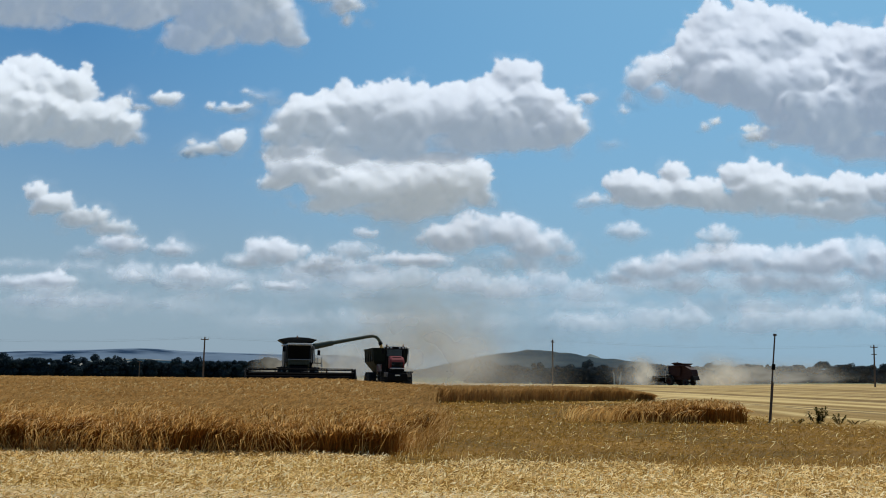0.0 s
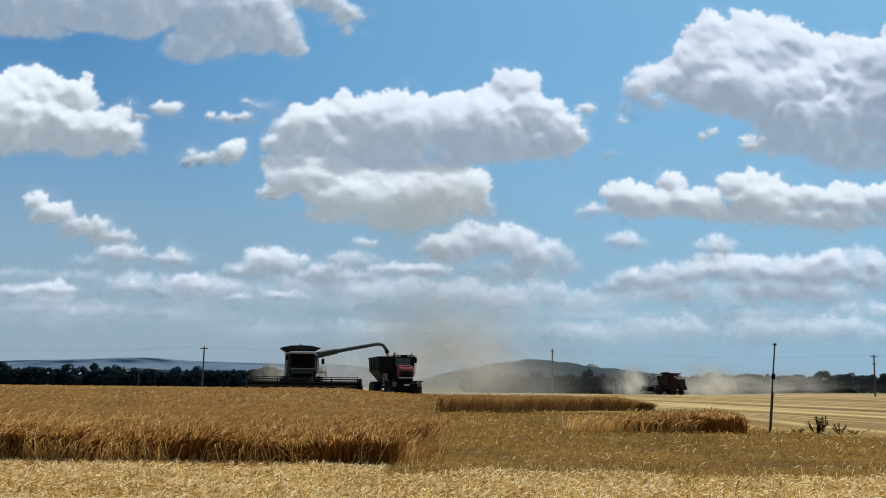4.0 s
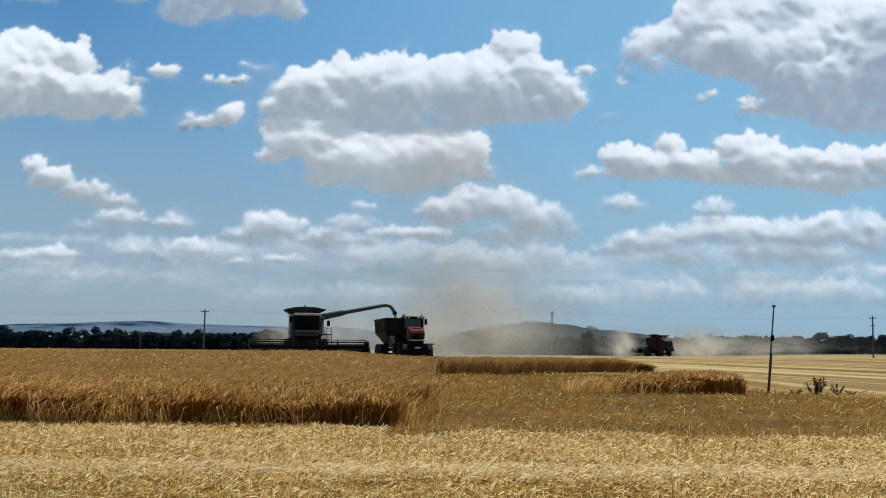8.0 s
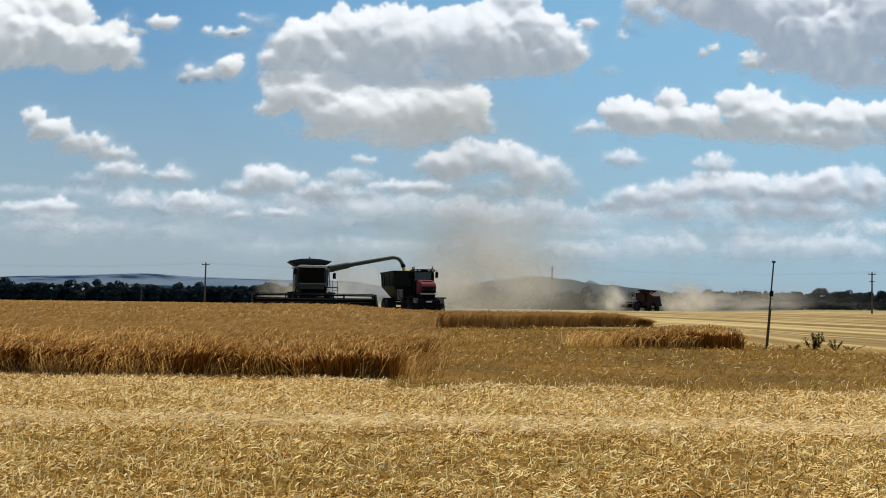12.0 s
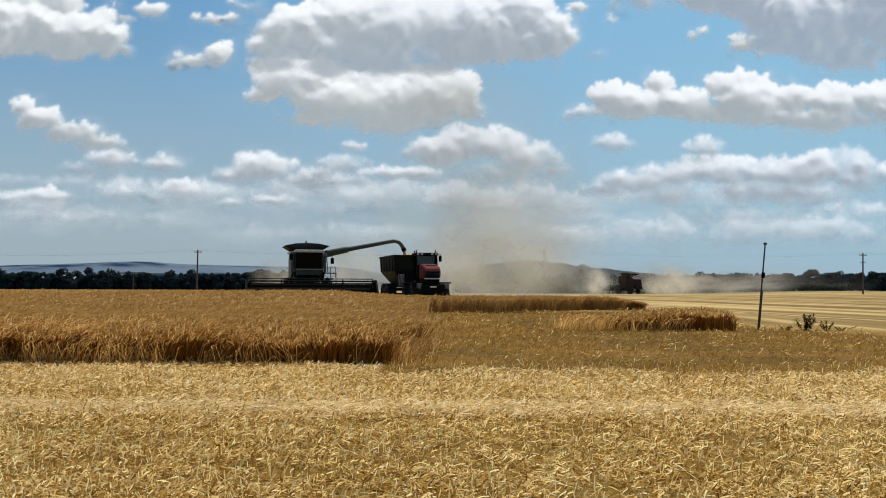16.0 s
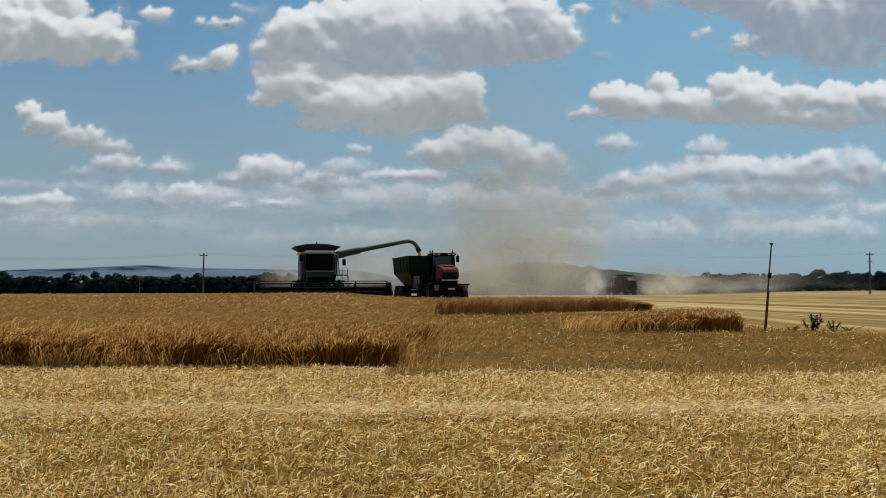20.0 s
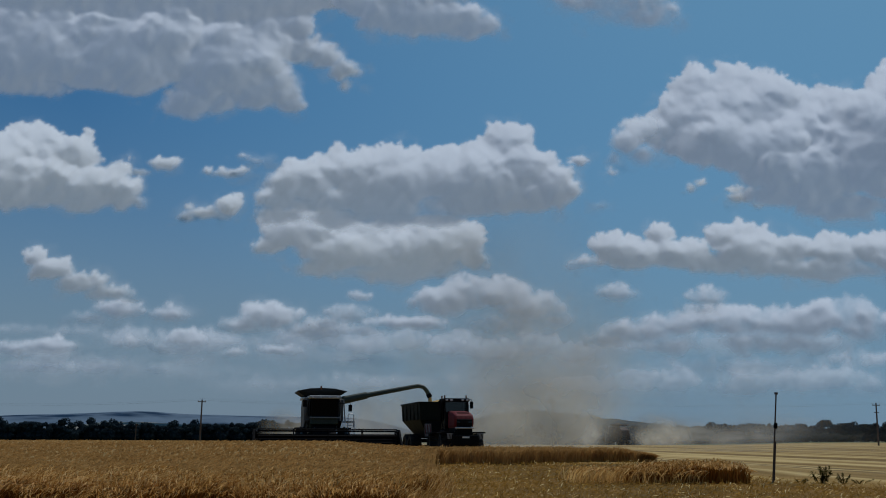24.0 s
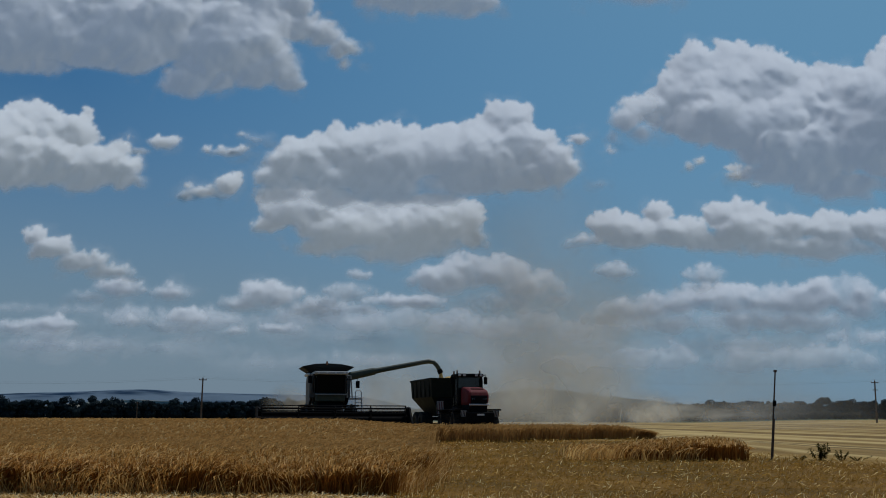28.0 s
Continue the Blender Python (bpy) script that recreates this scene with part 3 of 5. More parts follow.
# ---- stubble and chopped straw ----


def lying_straw(x, y, length, width, rng, lift=0.03, tilt=0.6):
    """Curled straws in two pieces each, lying over one another."""
    n = len(x)
    a, tl = rng.uniform(0, math.pi, n), rng.normal(0, tilt, n)
    d = np.stack([np.cos(a) * np.cos(tl), np.sin(a) * np.cos(tl), np.sin(tl)], 1) * length[:, None] / 2
    side = np.stack([-np.sin(a), np.cos(a), np.zeros(n)], 1)
    s = (side * 0.7 + np.array([0, 0, 0.7])) * width[:, None] / 2
    c = np.stack([x, y, gz_np(x, y) + lift * rng.random(n) + np.abs(d[:, 2])], 1)
    curl = side * (rng.normal(0, 0.1, n) * length)[:, None] + np.array([0, 0, 1.0]) * (rng.uniform(0, 0.1, n) * length)[:, None]
    v = np.stack([c - d - s, c - d + s, c + curl + s, c + curl - s, c + d + s * 0.5, c + d - s * 0.5], 1).reshape(-1, 3)
    k = np.arange(n) * 6
    f = np.stack([np.stack([k, k + 1, k + 2, k + 3], 1), np.stack([k + 3, k + 2, k + 4, k + 5], 1)], 1).reshape(-1, 4)
    return v, f


def stubs(x, y, height, width, rng):
    n = len(x)
    fa = rng.normal(0, 0.7, n)
    s = np.stack([np.cos(fa), np.sin(fa), np.zeros(n)], 1) * width[:, None] / 2
    c = np.stack([x, y, gz_np(x, y) - 0.01], 1)
    top = c + np.stack([rng.normal(0, 0.25, n), rng.normal(0, 0.25, n), np.ones(n)], 1) * height[:, None]
    v = np.stack([c - s, c + s, top + s, top - s], 1).reshape(-1, 3)
    b = np.arange(n) * 4
    return v, np.stack([b, b + 1, b + 2, b + 3], 1)


def wedge(rng, n, y0, y1, k=0.47, power=1.0):
    y = y0 + (y1 - y0) * rng.random(n) ** power
    return rng.uniform(-1, 1, n) * (k * y + 1.0), y


def build_stubble():
    rng = np.random.default_rng(21)

    def bands(y):
        """How thickly the chopped straw lies, by mown band."""
        return np.clip(0.34 + 0.3 / (1 + np.exp(-(y - 12.2) * 4)) + 0.5 * np.exp(-((y - 13.1) / 0.7) ** 2) + 0.2 * np.exp(-((y - 18) / 1.8) ** 2), 0, 1)

    for name, m, n, y0, y1, wd, ln, tilt in (("chopped_straw", M_STRAW, 128000, 7.0, 12.6, 0.0125, 0.105, 0.45), ("chopped_straw_swath", M_STRAWPALE, 88000, 12, 21.4, 0.018, 0.115, 0.45)):
        x, y = wedge(rng, n, y0, y1)
        heap = np.sin(x * 2.1 + 1.7 * np.sin(y * 1.3)) * np.sin(y * 2.9 + 1.3 * np.sin(x * 1.1)) + 0.6 * np.sin(x * 5.3 + y * 3.1) * np.sin(y * 6.1 - x * 2.2)
        keep = ((x < -1.2) | (y < 18.9 + 0.6 * np.sin(x * 0.9) + 0.4 * np.sin(x * 2.3))) & (rng.random(n) < bands(y + 0.35 * np.sin(x * 0.9)) * (0.66 + 0.55 * heap))
        x, y = x[keep], y[keep]
        k = len(x)
        o = raw_mesh(name, *lying_straw(x, y, rng.uniform(0.4, 1.25, k) * ln, wd * rng.uniform(0.6, 1.4, k), rng, 0.05, tilt), m)
        tagged(o, "pale chopped straw lying on the stubble", "straw", kind="stuff")
    # the thick pale windrow left by the first pass
    n = 26000
    x, y = wedge(rng, n, 0, 1)
    y = 12.95 + rng.normal(0, 0.36, n) + 0.15 * np.sin(x * 0.9)
    x = rng.uniform(-1, 1, n) * 7.6
    o = raw_mesh("straw_windrow", *lying_straw(x, y, rng.uniform(0.06, 0.2, n), rng.uniform(0.007, 0.015, n), rng, 0.07, 0.2), M_WINDROW)
    tagged(o, "long pale windrow of chopped straw across the stubble", "straw", kind="stuff")
    sets = []
    for n, y0, y1, wd in ((4500, 7.0, 13, 0.009), (3500, 12, 21.0, 0.012)):
        x, y = wedge(rng, n, y0, y1)
        y = np.round(y / 0.15) * 0.15 + rng.normal(0, 0.02, n)
        sets.append(stubs(x, y, rng.uniform(0.05, 0.13, n), np.full(n, wd), rng))
    o = raw_mesh("cut_stubble", *join_arrays(sets), M_STRAW)
    tagged(o, "rows of short cut barley stubble", "stubble", kind="stuff")
    x, y = rng.uniform(-1.2, 24, 26000), 18.2 + 37 * rng.random(26000) ** 1.4
    keep = (x < 0.47 * y + 1) & (x > crop_edge(y) + 0.1) & (y > 18.9 + 0.6 * np.sin(x * 0.9) + 0.4 * np.sin(x * 2.3)) & (y + 0.9 * np.maximum(x - 10, 0) + 4.4 * np.clip(x - 9.5, 0, 2.5) < 52 + 3 * np.sin(x * 0.7) + rng.normal(0, 1.5, len(x)))
    x, y = x[keep], y[keep]
    n = len(x)
    k = rng.random(n) < 0.2
    x2, y2 = x[k], y[k]
    o = raw_mesh("weedy_stubble", *stubs(x2, y2, rng.uniform(0.03, 0.1, len(x2)), 0.0005 * y2, rng), M_WEEDY)
    o3 = raw_mesh("weedy_litter", *lying_straw(x, y, rng.uniform(0.08, 0.22, n), 0.0006 * y, rng, 0.05, 0.6), M_WEEDY)
    tagged(o3, "brown litter of stalks and weeds on the stubble", "straw", kind="stuff")
    k = rng.random(n) < 0.2
    x, y = x[k], y[k]
    o2 = raw_mesh("scattered_straw", *lying_straw(x, y, rng.uniform(0.07, 0.2, len(x)), 0.00062 * y, rng, 0.06, 0.8), M_STRAW)
    tagged(o2, "pale straws scattered over the weedy stubble", "straw", kind="stuff")
    tagged(o, "dull brown weedy stubble beside the standing crop", "stubble", kind="stuff")


build_stubble()

# ---- trees, hills ----


def leaf_ball(rng, n, centre, r, size):
    d = rng.normal(size=(n, 3))
    d /= np.linalg.norm(d, axis=1)[:, None]
    c = np.array(centre) + d * np.array(r) * rng.uniform(0.65, 1.05, n)[:, None]
    u = rng.normal(size=(n, 3))
    u -= d * (u * d).sum(1)[:, None] * 0.6
    u /= np.linalg.norm(u, axis=1)[:, None]
    w = np.cross(d, u)
    s = size * rng.uniform(0.6, 1.4, n)[:, None]
    v = np.stack([c - u * s, c + w * s * 0.7, c + u * s, c - w * s * 0.7], 1).reshape(-1, 3)
    b = np.arange(n) * 4
    return v, np.stack([b, b + 1, b + 2, b + 3], 1)


def tree(name, seed, h, spread, label, leaves=1500):
    rng = np.random.default_rng(seed)
    root = thing(name, label, "tree", "trees along the field")
    bm = B()
    rod(bm, (0, 0, -0.2), (rng.normal(0, 0.2), 0, h * 0.5), 0.025 * h, 0.012 * h, 7)
    tops = []
    k = 9
    for i in range(k):
        a = i * 2.4 + rng.random()
        z = h * rng.uniform(0.35, 0.85)
        rr = spread * math.sin(math.pi * min(0.95, max(0.15, (z / h - 0.15)))) * rng.uniform(0.45, 0.9)
        tip = (math.cos(a) * rr, math.sin(a) * rr, z)
        rod(bm, (0, 0, z * 0.5), tip, 0.008 * h, 0.003 * h, 5)
        tops.append(tip)
    tops.append((rng.normal(0, 0.3), 0, h * 0.86))
    part("trunk", bm, M_BARK, root)
    balls = [leaf_ball(rng, leaves // len(tops), t, np.array([spread * 0.42, spread * 0.42, h * 0.15]) * rng.uniform(0.6, 1.25), 0.042 * h) for t in tops]
    balls.append(leaf_ball(rng, leaves // 3, (0, 0, h * 0.24), (spread * 0.85, spread * 0.85, h * 0.24), 0.06 * h))
    v, f = join_arrays(balls)
    raw_mesh("crown", v, f, M_LEAF_HAZED, root)
    return root


def build_trees():
    rng = random.Random(4)
    protos = [tree("tree", 30 + i, 12 + 0.6 * i, 4.4 + 0.3 * i, "dark broadleaf tree in a far hedgerow, leaves tinted with haze") for i in range(4)]
    k = 0

    def put(x, y, s=1.0):
        nonlocal k
        m = pose(x, y, gz(x, y), 0, 0, rng.uniform(0, 360))
        if k < len(protos):
            protos[k].matrix_basis = m
            t = protos[k]
        else:
            t = copy_thing(protos[rng.randrange(len(protos))], m)
        k += 1
        t.scale = (s * rng.uniform(0.95, 1.25),) * 2 + (s * rng.uniform(0.9, 1.05),)

    def row(x0, x1, y, gap, s, jit=6, even=0.0):
        x = x0
        while x < x1:
            put(x, y + rng.uniform(-jit, jit), s * (even + (1 - even) * (rng.uniform(0.78, 1.02) if rng.random() < 0.85 else rng.uniform(1.05, 1.2))))
            x += gap * rng.uniform(0.75, 1.3)

    # dense wood beyond the crop
    for i, y0 in enumerate((500, 514)):
        row(-275 + 2 * i, -62, y0, 4.2, 0.72 + 0.02 * i, even=0.45)
    # wood behind the dust
    for i, y0 in enumerate((430, 442)):
        row(8 + 3 * i, 92, y0, 3.4, 0.66)
    # far hedgerow
    for i, y0 in enumerate((560, 575)):
        row(100 + 3 * i, 330, y0, 3.7, 0.8, even=0.7)
    # nearer trees at the field's corner
    row(196, 224, 440, 5.0, 0.66, 4, 0.6)


build_trees()


def hedge(name, label, x0, x1, y, h, n, material):
    """A long clipped-off belt of shrubs, thick with small leaves, its top uneven."""
    rng = np.random.default_rng(41)
    x = rng.uniform(x0, x1, n)
    top = h * (0.82 + 0.10 * np.sin(x * 0.31) + 0.08 * np.sin(x * 1.07 + 2) + 0.05 * np.sin(x * 2.9))
    c = np.stack([x, y + rng.normal(0, 1.0, n), gz_np(x, y) + top * rng.random(n) ** 0.7], 1)
    u, w = rng.normal(size=(n, 3)), rng.normal(size=(n, 3))
    s = rng.uniform(0.3, 0.75, n)[:, None]
    u, w = u / np.linalg.norm(u, axis=1)[:, None] * s, w / np.linalg.norm(w, axis=1)[:, None] * s * 0.7
    v = np.stack([c - u, c + w, c + u, c - w], 1).reshape(-1, 3)
    b = np.arange(n) * 4
    tagged(raw_mesh(name, v, np.stack([b, b + 1, b + 2, b + 3], 1), material), label, "hedge", kind="stuff")


hedge("far_hedge", "long grey-green hedge below the far trees", 62, 205, 505, 4.6, 9000, M_HEDGE)


def dead_tree(x, y, h, lean, seed):
    """A bleached bare trunk with a few broken limbs."""
    rng = random.Random(seed)
    root = thing("dead_tree", "pale bare dead tree standing before the dark wood", "tree")
    root.matrix_basis = pose(x, y, gz(x, y))
    pts = [(lean * k / 5 + rng.uniform(-0.06, 0.06), 0, h * k / 5 - 0.2) for k in range(6)]
    part("trunk", tube(B(), pts, [0.36, 0.33, 0.30, 0.27, 0.2, 0.1], 8), M_BLEACHED, root)
    for k in (3, 4):
        px, py, pz = pts[k]
        s = rng.choice((-1, 1))
        part("limb", tube(B(), [(px, py, pz), (px + s * 0.4, py, pz + 0.5), (px + s * 0.55, py, pz + 1.0)], [0.1, 0.07, 0.03], 6), M_BLEACHED, root)


dead_tree(69.2, 424, 5.6, -0.2, 1)
dead_tree(71.5, 425, 5.9, 0.7, 2)


def hill_mat(name, a, b, scale):
    m, nt, out = nodes_of(name)
    co = coords(nt)
    st = node(nt, "Mapping", {"Scale": (1, 1, 5)})
    nt.links.new(co, st.inputs[0])
    f = noise_tex(nt, st.outputs[0], scale, 4)
    bs = node(nt, "BsdfPrincipled", {"Roughness": 1.0, "Specular IOR Level": 0.0})
    nt.links.new(mix_rgb(nt, grey_ramp(nt, f, 0.42, 0.58), a, b), bs.inputs["Base Color"])
    nt.links.new(bs.outputs[0], out.inputs[0])
    return m


def hill(name, label, y, depth, x0, x1, peaks, material, seed):
    """A long low ridge: peaks are (x, height, half-width)."""
    rng = np.random.default_rng(seed)
    xs, vs = np.linspace(x0, x1, 140), np.linspace(-1, 1, 15)
    ph = rng.uniform(0, 6, 4)
    top = sum(h * np.exp(-((xs - px) / w) ** 2) for px, h, w in peaks)
    rough = sum(np.sin(xs / (x1 - x0) * fr + p) * am for fr, p, am in zip((40, 90, 170, 300), ph, (0.5, 0.35, 0.25, 0.15)))
    X, V = np.meshgrid(xs, vs)
    Z = (top + rough * top / max(top.max(), 1) * 2)[None] * (1 - V ** 2) - 1
    v = np.stack([X, y + V * depth, Z], -1).reshape(-1, 3)
    nx = len(xs)
    i = (np.arange(14)[:, None] * nx + np.arange(nx - 1)[None]).ravel()
    o = raw_mesh(name, v, np.stack([i, i + 1, i + 1 + nx, i + nx], 1), material, smooth=True)
    tagged(o, label, "hill", kind="structure")


# the far hills' blue is distance haze put into the base colour
M_HILL_FAR = hill_mat("hazy_far_hill", (0.10, 0.145, 0.20), (0.13, 0.18, 0.24), 0.004)
M_HILL_MID = hill_mat("wooded_hill", (0.035, 0.052, 0.062), (0.06, 0.078, 0.082), 0.01)
M_HILL_FIELD = hill_mat("field_slope", (0.34, 0.30, 0.24), (0.16, 0.19, 0.18), 0.01)
hill("backdrop_hills_far", "far hills beyond the woods, blue from haze in their colour", 3900, 500, -3400, 3000, [(-2300, 72, 900), (-1300, 66, 560), (-1205, 8, 150), (-700, 56, 420), (-350, 44, 250), (1700, 50, 900)], M_HILL_FAR, 1)
hill("backdrop_hill_wooded", "rounded wooded hill behind the harvest dust", 1500, 200, -260, 620, [(98, 14, 110), (135, 29, 190), (330, 12, 150)], M_HILL_MID, 2)
hill("backdrop_fields", "pale harvested slope far beyond the woods", 1750, 150, -1000, 700, [(-560, 30, 200)], M_HILL_FIELD, 3)
# set behind the wooded hill so that the camera sees a sliver of it
hill("backdrop_field_slope", "pale harvested slope behind the wooded hill, showing over its shoulder", 1750, 60, 80, 440, [(246, 44.0, 48)], M_HILL_FIELD, 4)

# ---- pole line ----


def rod_part(name, a, b, r, r2, mat, parent, seg=8, label=""):
    return part(name, rod(B(), a, b, r, r2, seg), mat, parent, label)


def pole(x, y, h, label, arm=True, yaw=0):
    root = thing("utility_pole", label, "pole", "poles of the power line")
    root.matrix_basis = pose(x, y, gz(x, y), 0, 0.6, yaw)
    rod_part("shaft", (0, 0, -0.3), (0, 0, h), 0.17, 0.12, M_POLE, root)
    part("crossarm", box(B(), -0.7, 0.7, -0.06, 0.06, h - 0.45, h - 0.3), M_POLE, root)
    for dx in (-0.62, 0.0, 0.62):
        z = h - 0.3 if dx else h
        rod_part("insulator", (dx, 0, z), (dx, 0, z + 0.24), 0.05, 0.035, M_LAMP, root)
    if x > 60:
        part("lower_crossarm", box(B(), -0.5, 0.5, -0.05, 0.05, h - 1.75, h - 1.62), M_POLE, root)
    if arm:
        part("switch_box", box(B(), -0.2, 0.2, -0.28, -0.13, h * 0.42, h * 0.42 + 0.5), M_STEEL, root)
    return root


POLES = [(-103, 187), (-44.0, 178.0), (17.6, 173.0), (77.6, 184.0), (140, 200)]
POLE_H = 7.6


def line_top(x, y):
    """The height of a pole's top over the datum: poles lengthen over hollows to fit the camera's view."""
    return POLE_H + 0.8 * min(1.0, (y - 32) / 170)


def build_line():
    for i, (x, y) in enumerate(POLES):
        pole(x, y, line_top(x, y) - gz(x, y), "weathered wooden power pole with crossarm in the field", False, 62 if i == 2 else 4)
    pole(-102.7, 330.0, 6.05, "weathered wooden power pole far off before the wood", False, 4)
    w = tagged(new("power_line"), "thin dark overhead wires sagging between the poles", "wires")
    for (xa, ya), (xb, yb) in zip(POLES, POLES[1:]):
        for dx in (-0.75, 0.0, 0.75):
            a = Vector((xa + dx, ya, line_top(xa, ya) + (0.2 if dx == 0 else -0.08)))
            b = Vector((xb + dx, yb, line_top(xb, yb) + (0.2 if dx == 0 else -0.08)))
            pts = [a.lerp(b, k / 14) - Vector((0, 0, 0.9 * (1 - (2 * k / 14 - 1) ** 2))) for k in range(15)]
            part("wire", tube(B(), pts, 0.005, 5), M_WIRE, w)


build_line()
# ---- fair-weather clouds ----


def lattice(rng, shape, step):
    """Smooth random field: coarse lattice values blended up along each axis."""
    g = rng.random([int(math.ceil(s / step)) + 3 for s in shape])
    for ax, s in enumerate(shape):
        p = np.arange(s) / step
        i = np.floor(p).astype(int)
        t = p - i
        t = t * t * (3 - 2 * t)
        t = t.reshape([s if k == ax else 1 for k in range(len(shape))])
        g = np.take(g, i, ax) * (1 - t) + np.take(g, i + 1, ax) * t
    return g


def fbm(rng, shape, step, octaves=4):
    out, amp = 0, 1.0
    for _ in range(octaves):
        out = out + amp * (lattice(rng, shape, max(step, 1.0)) - 0.5) * 2
        amp, step = amp * 0.55, step * 0.5
    return out


def swells(rng, b, u, deep):
    """Every swell of a cumulus sprouts smaller rounded heads on its crown and face, and those sprout again:
    rows of (x, z, forward, half-width, half-height)."""
    rows = [(x, z, 0.0, rx * 1.03, rz * 1.03) for x, z, rx, rz in b]
    level = rows
    for n, lo, hi in ((11, 0.26, 0.52), (7, 0.26, 0.5), (4, 0.35, 0.55))[:deep]:
        nxt = []
        for x, z, f, rx, rz in level:
            r0 = min(rx, rz)
            if r0 < 7 * u:
                continue
            for _ in range(n + int(2 * max(rx, rz) / r0)):
                th, ph = rng.uniform(-0.45, math.pi + 0.45), rng.uniform(0.0, 1.1)
                r = r0 * rng.uniform(lo, hi)
                c = math.cos(ph) * 0.84
                nxt.append((x + rx * math.cos(th) * c, z + rz * math.sin(th) * c, f + r0 * 0.8 * math.sin(ph), r * rng.uniform(1.0, 1.35), r))
        rows = rows + nxt
        level = nxt
    return rows


def blur(a, n):
    for _ in range(n):
        p = np.pad(a, 1, mode="edge")
        a = (p[1:-1, 1:-1] * 2 + p[:-2, 1:-1] + p[2:, 1:-1] + p[1:-1, :-2] + p[1:-1, 2:]) / 6
    return a


CLOUDS = []
# strength of the shade drawn under each kind of cloud
BELLY_SHADE = (1.1, 0.7, 0.3, 0.2)
SUN_WARD = np.array([math.sin(radians(SUN_AZ)) * math.cos(radians(SUN_EL)), math.cos(radians(SUN_AZ)) * math.cos(radians(SUN_EL)), math.sin(radians(SUN_EL))])
HAZY = "faint whitish cloud sheet low over the horizon"


def cloud(y, thin, blobs, label="white cumulus cloud with a grey flat base in a blue sky", under=0.0):
    """A cumulus at distance y: blobs are (x, z, half-width, half-height) of its swells, in metres.
    A lumpy shell of rounded heads that thins out softly at its rim."""
    k = len(CLOUDS)
    rng = np.random.default_rng(100 + k)
    b = np.array(blobs, float)
    u = y / 1761
    x0, x1 = (b[:, 0] - b[:, 2] * 1.25).min() - 22 * u, (b[:, 0] + b[:, 2] * 1.25).max() + 22 * u
    z0, z1 = (b[:, 1] - b[:, 3]).min() - 20 * u, (b[:, 1] + b[:, 3] * 1.3).max() + 20 * u
    cell = 2.1 * u
    xs, zs = np.arange(x0, x1, cell), np.arange(z0, z1, cell)
    X, Z = np.meshgrid(xs, zs, indexing="ij")
    big = float(np.clip(np.median(b[:, 3]) / (34 * u), 0.55, 1.0))
    wx, wz = fbm(rng, X.shape, 13, 4) * 5.5 * u * big, fbm(rng, X.shape, 11, 4) * 5.0 * u * big
    d, H, H2 = np.full(X.shape, -99.0), np.zeros(X.shape), np.zeros(X.shape)
    rows = swells(rng, b, u, 3 if thin == 0 else 2)
    for j, (bx, bz, f, rx, rz) in enumerate(rows):
        ia, ib = np.searchsorted(xs, [bx - rx - 26 * u, bx + rx + 26 * u])
        ja, jb = np.searchsorted(zs, [bz - rz - 26 * u, bz + rz + 26 * u])
        sl = (slice(ia, ib), slice(ja, jb))
        r2 = ((X[sl] + wx[sl] - bx) / rx) ** 2 + ((Z[sl] + wz[sl] - bz) / rz) ** 2
        q = (1.0 - np.sqrt(r2)) * min(rx, rz) / u
        d[sl] = np.maximum(d[sl], q)
        h = np.where(r2 < 1, (f + np.sqrt(np.clip(1 - r2, 0, 1)) * min(rx, rz)) / u, 0)
        H[sl] = np.maximum(H[sl], h)
        if j < len(b):
            H2[sl] = np.maximum(H2[sl], h)
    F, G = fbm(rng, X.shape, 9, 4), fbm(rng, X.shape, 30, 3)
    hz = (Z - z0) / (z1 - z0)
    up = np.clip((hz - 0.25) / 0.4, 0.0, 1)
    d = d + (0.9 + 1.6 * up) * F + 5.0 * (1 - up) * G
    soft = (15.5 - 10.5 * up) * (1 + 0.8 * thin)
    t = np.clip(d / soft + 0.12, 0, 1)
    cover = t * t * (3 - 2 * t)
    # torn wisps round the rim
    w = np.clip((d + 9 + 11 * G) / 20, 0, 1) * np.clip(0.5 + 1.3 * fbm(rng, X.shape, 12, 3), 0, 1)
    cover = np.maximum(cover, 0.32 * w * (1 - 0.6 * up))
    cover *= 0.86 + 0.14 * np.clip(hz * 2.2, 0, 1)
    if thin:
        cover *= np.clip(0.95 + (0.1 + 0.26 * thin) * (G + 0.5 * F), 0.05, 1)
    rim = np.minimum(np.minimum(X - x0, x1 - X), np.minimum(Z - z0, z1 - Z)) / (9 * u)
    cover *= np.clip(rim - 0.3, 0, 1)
    env = 0.35 * (z1 - z0) / u * (1 - ((hz - 0.62) / 0.66) ** 2)
    S = blur(0.6 * H + 0.4 * blur(H2, 14) + 2.0 * F + 5 * G, 6 + 2 * thin)
    rim_up = np.clip(1 - d / 26, 0, 1) * up
    Sb = blur(S, 12)
    S = 1.5 * Sb + (0.6 + 0.4 * rim_up) * (S - Sb) + env
    # shading is put into bent normals, softer than the shell's true faces
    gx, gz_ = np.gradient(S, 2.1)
    # grey bases: normals low in each column are tilted to draw shade
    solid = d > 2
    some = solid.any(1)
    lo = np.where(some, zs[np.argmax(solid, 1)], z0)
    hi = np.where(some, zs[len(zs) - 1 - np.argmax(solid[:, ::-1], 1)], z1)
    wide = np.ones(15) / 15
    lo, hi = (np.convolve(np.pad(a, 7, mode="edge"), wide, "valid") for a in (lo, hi))
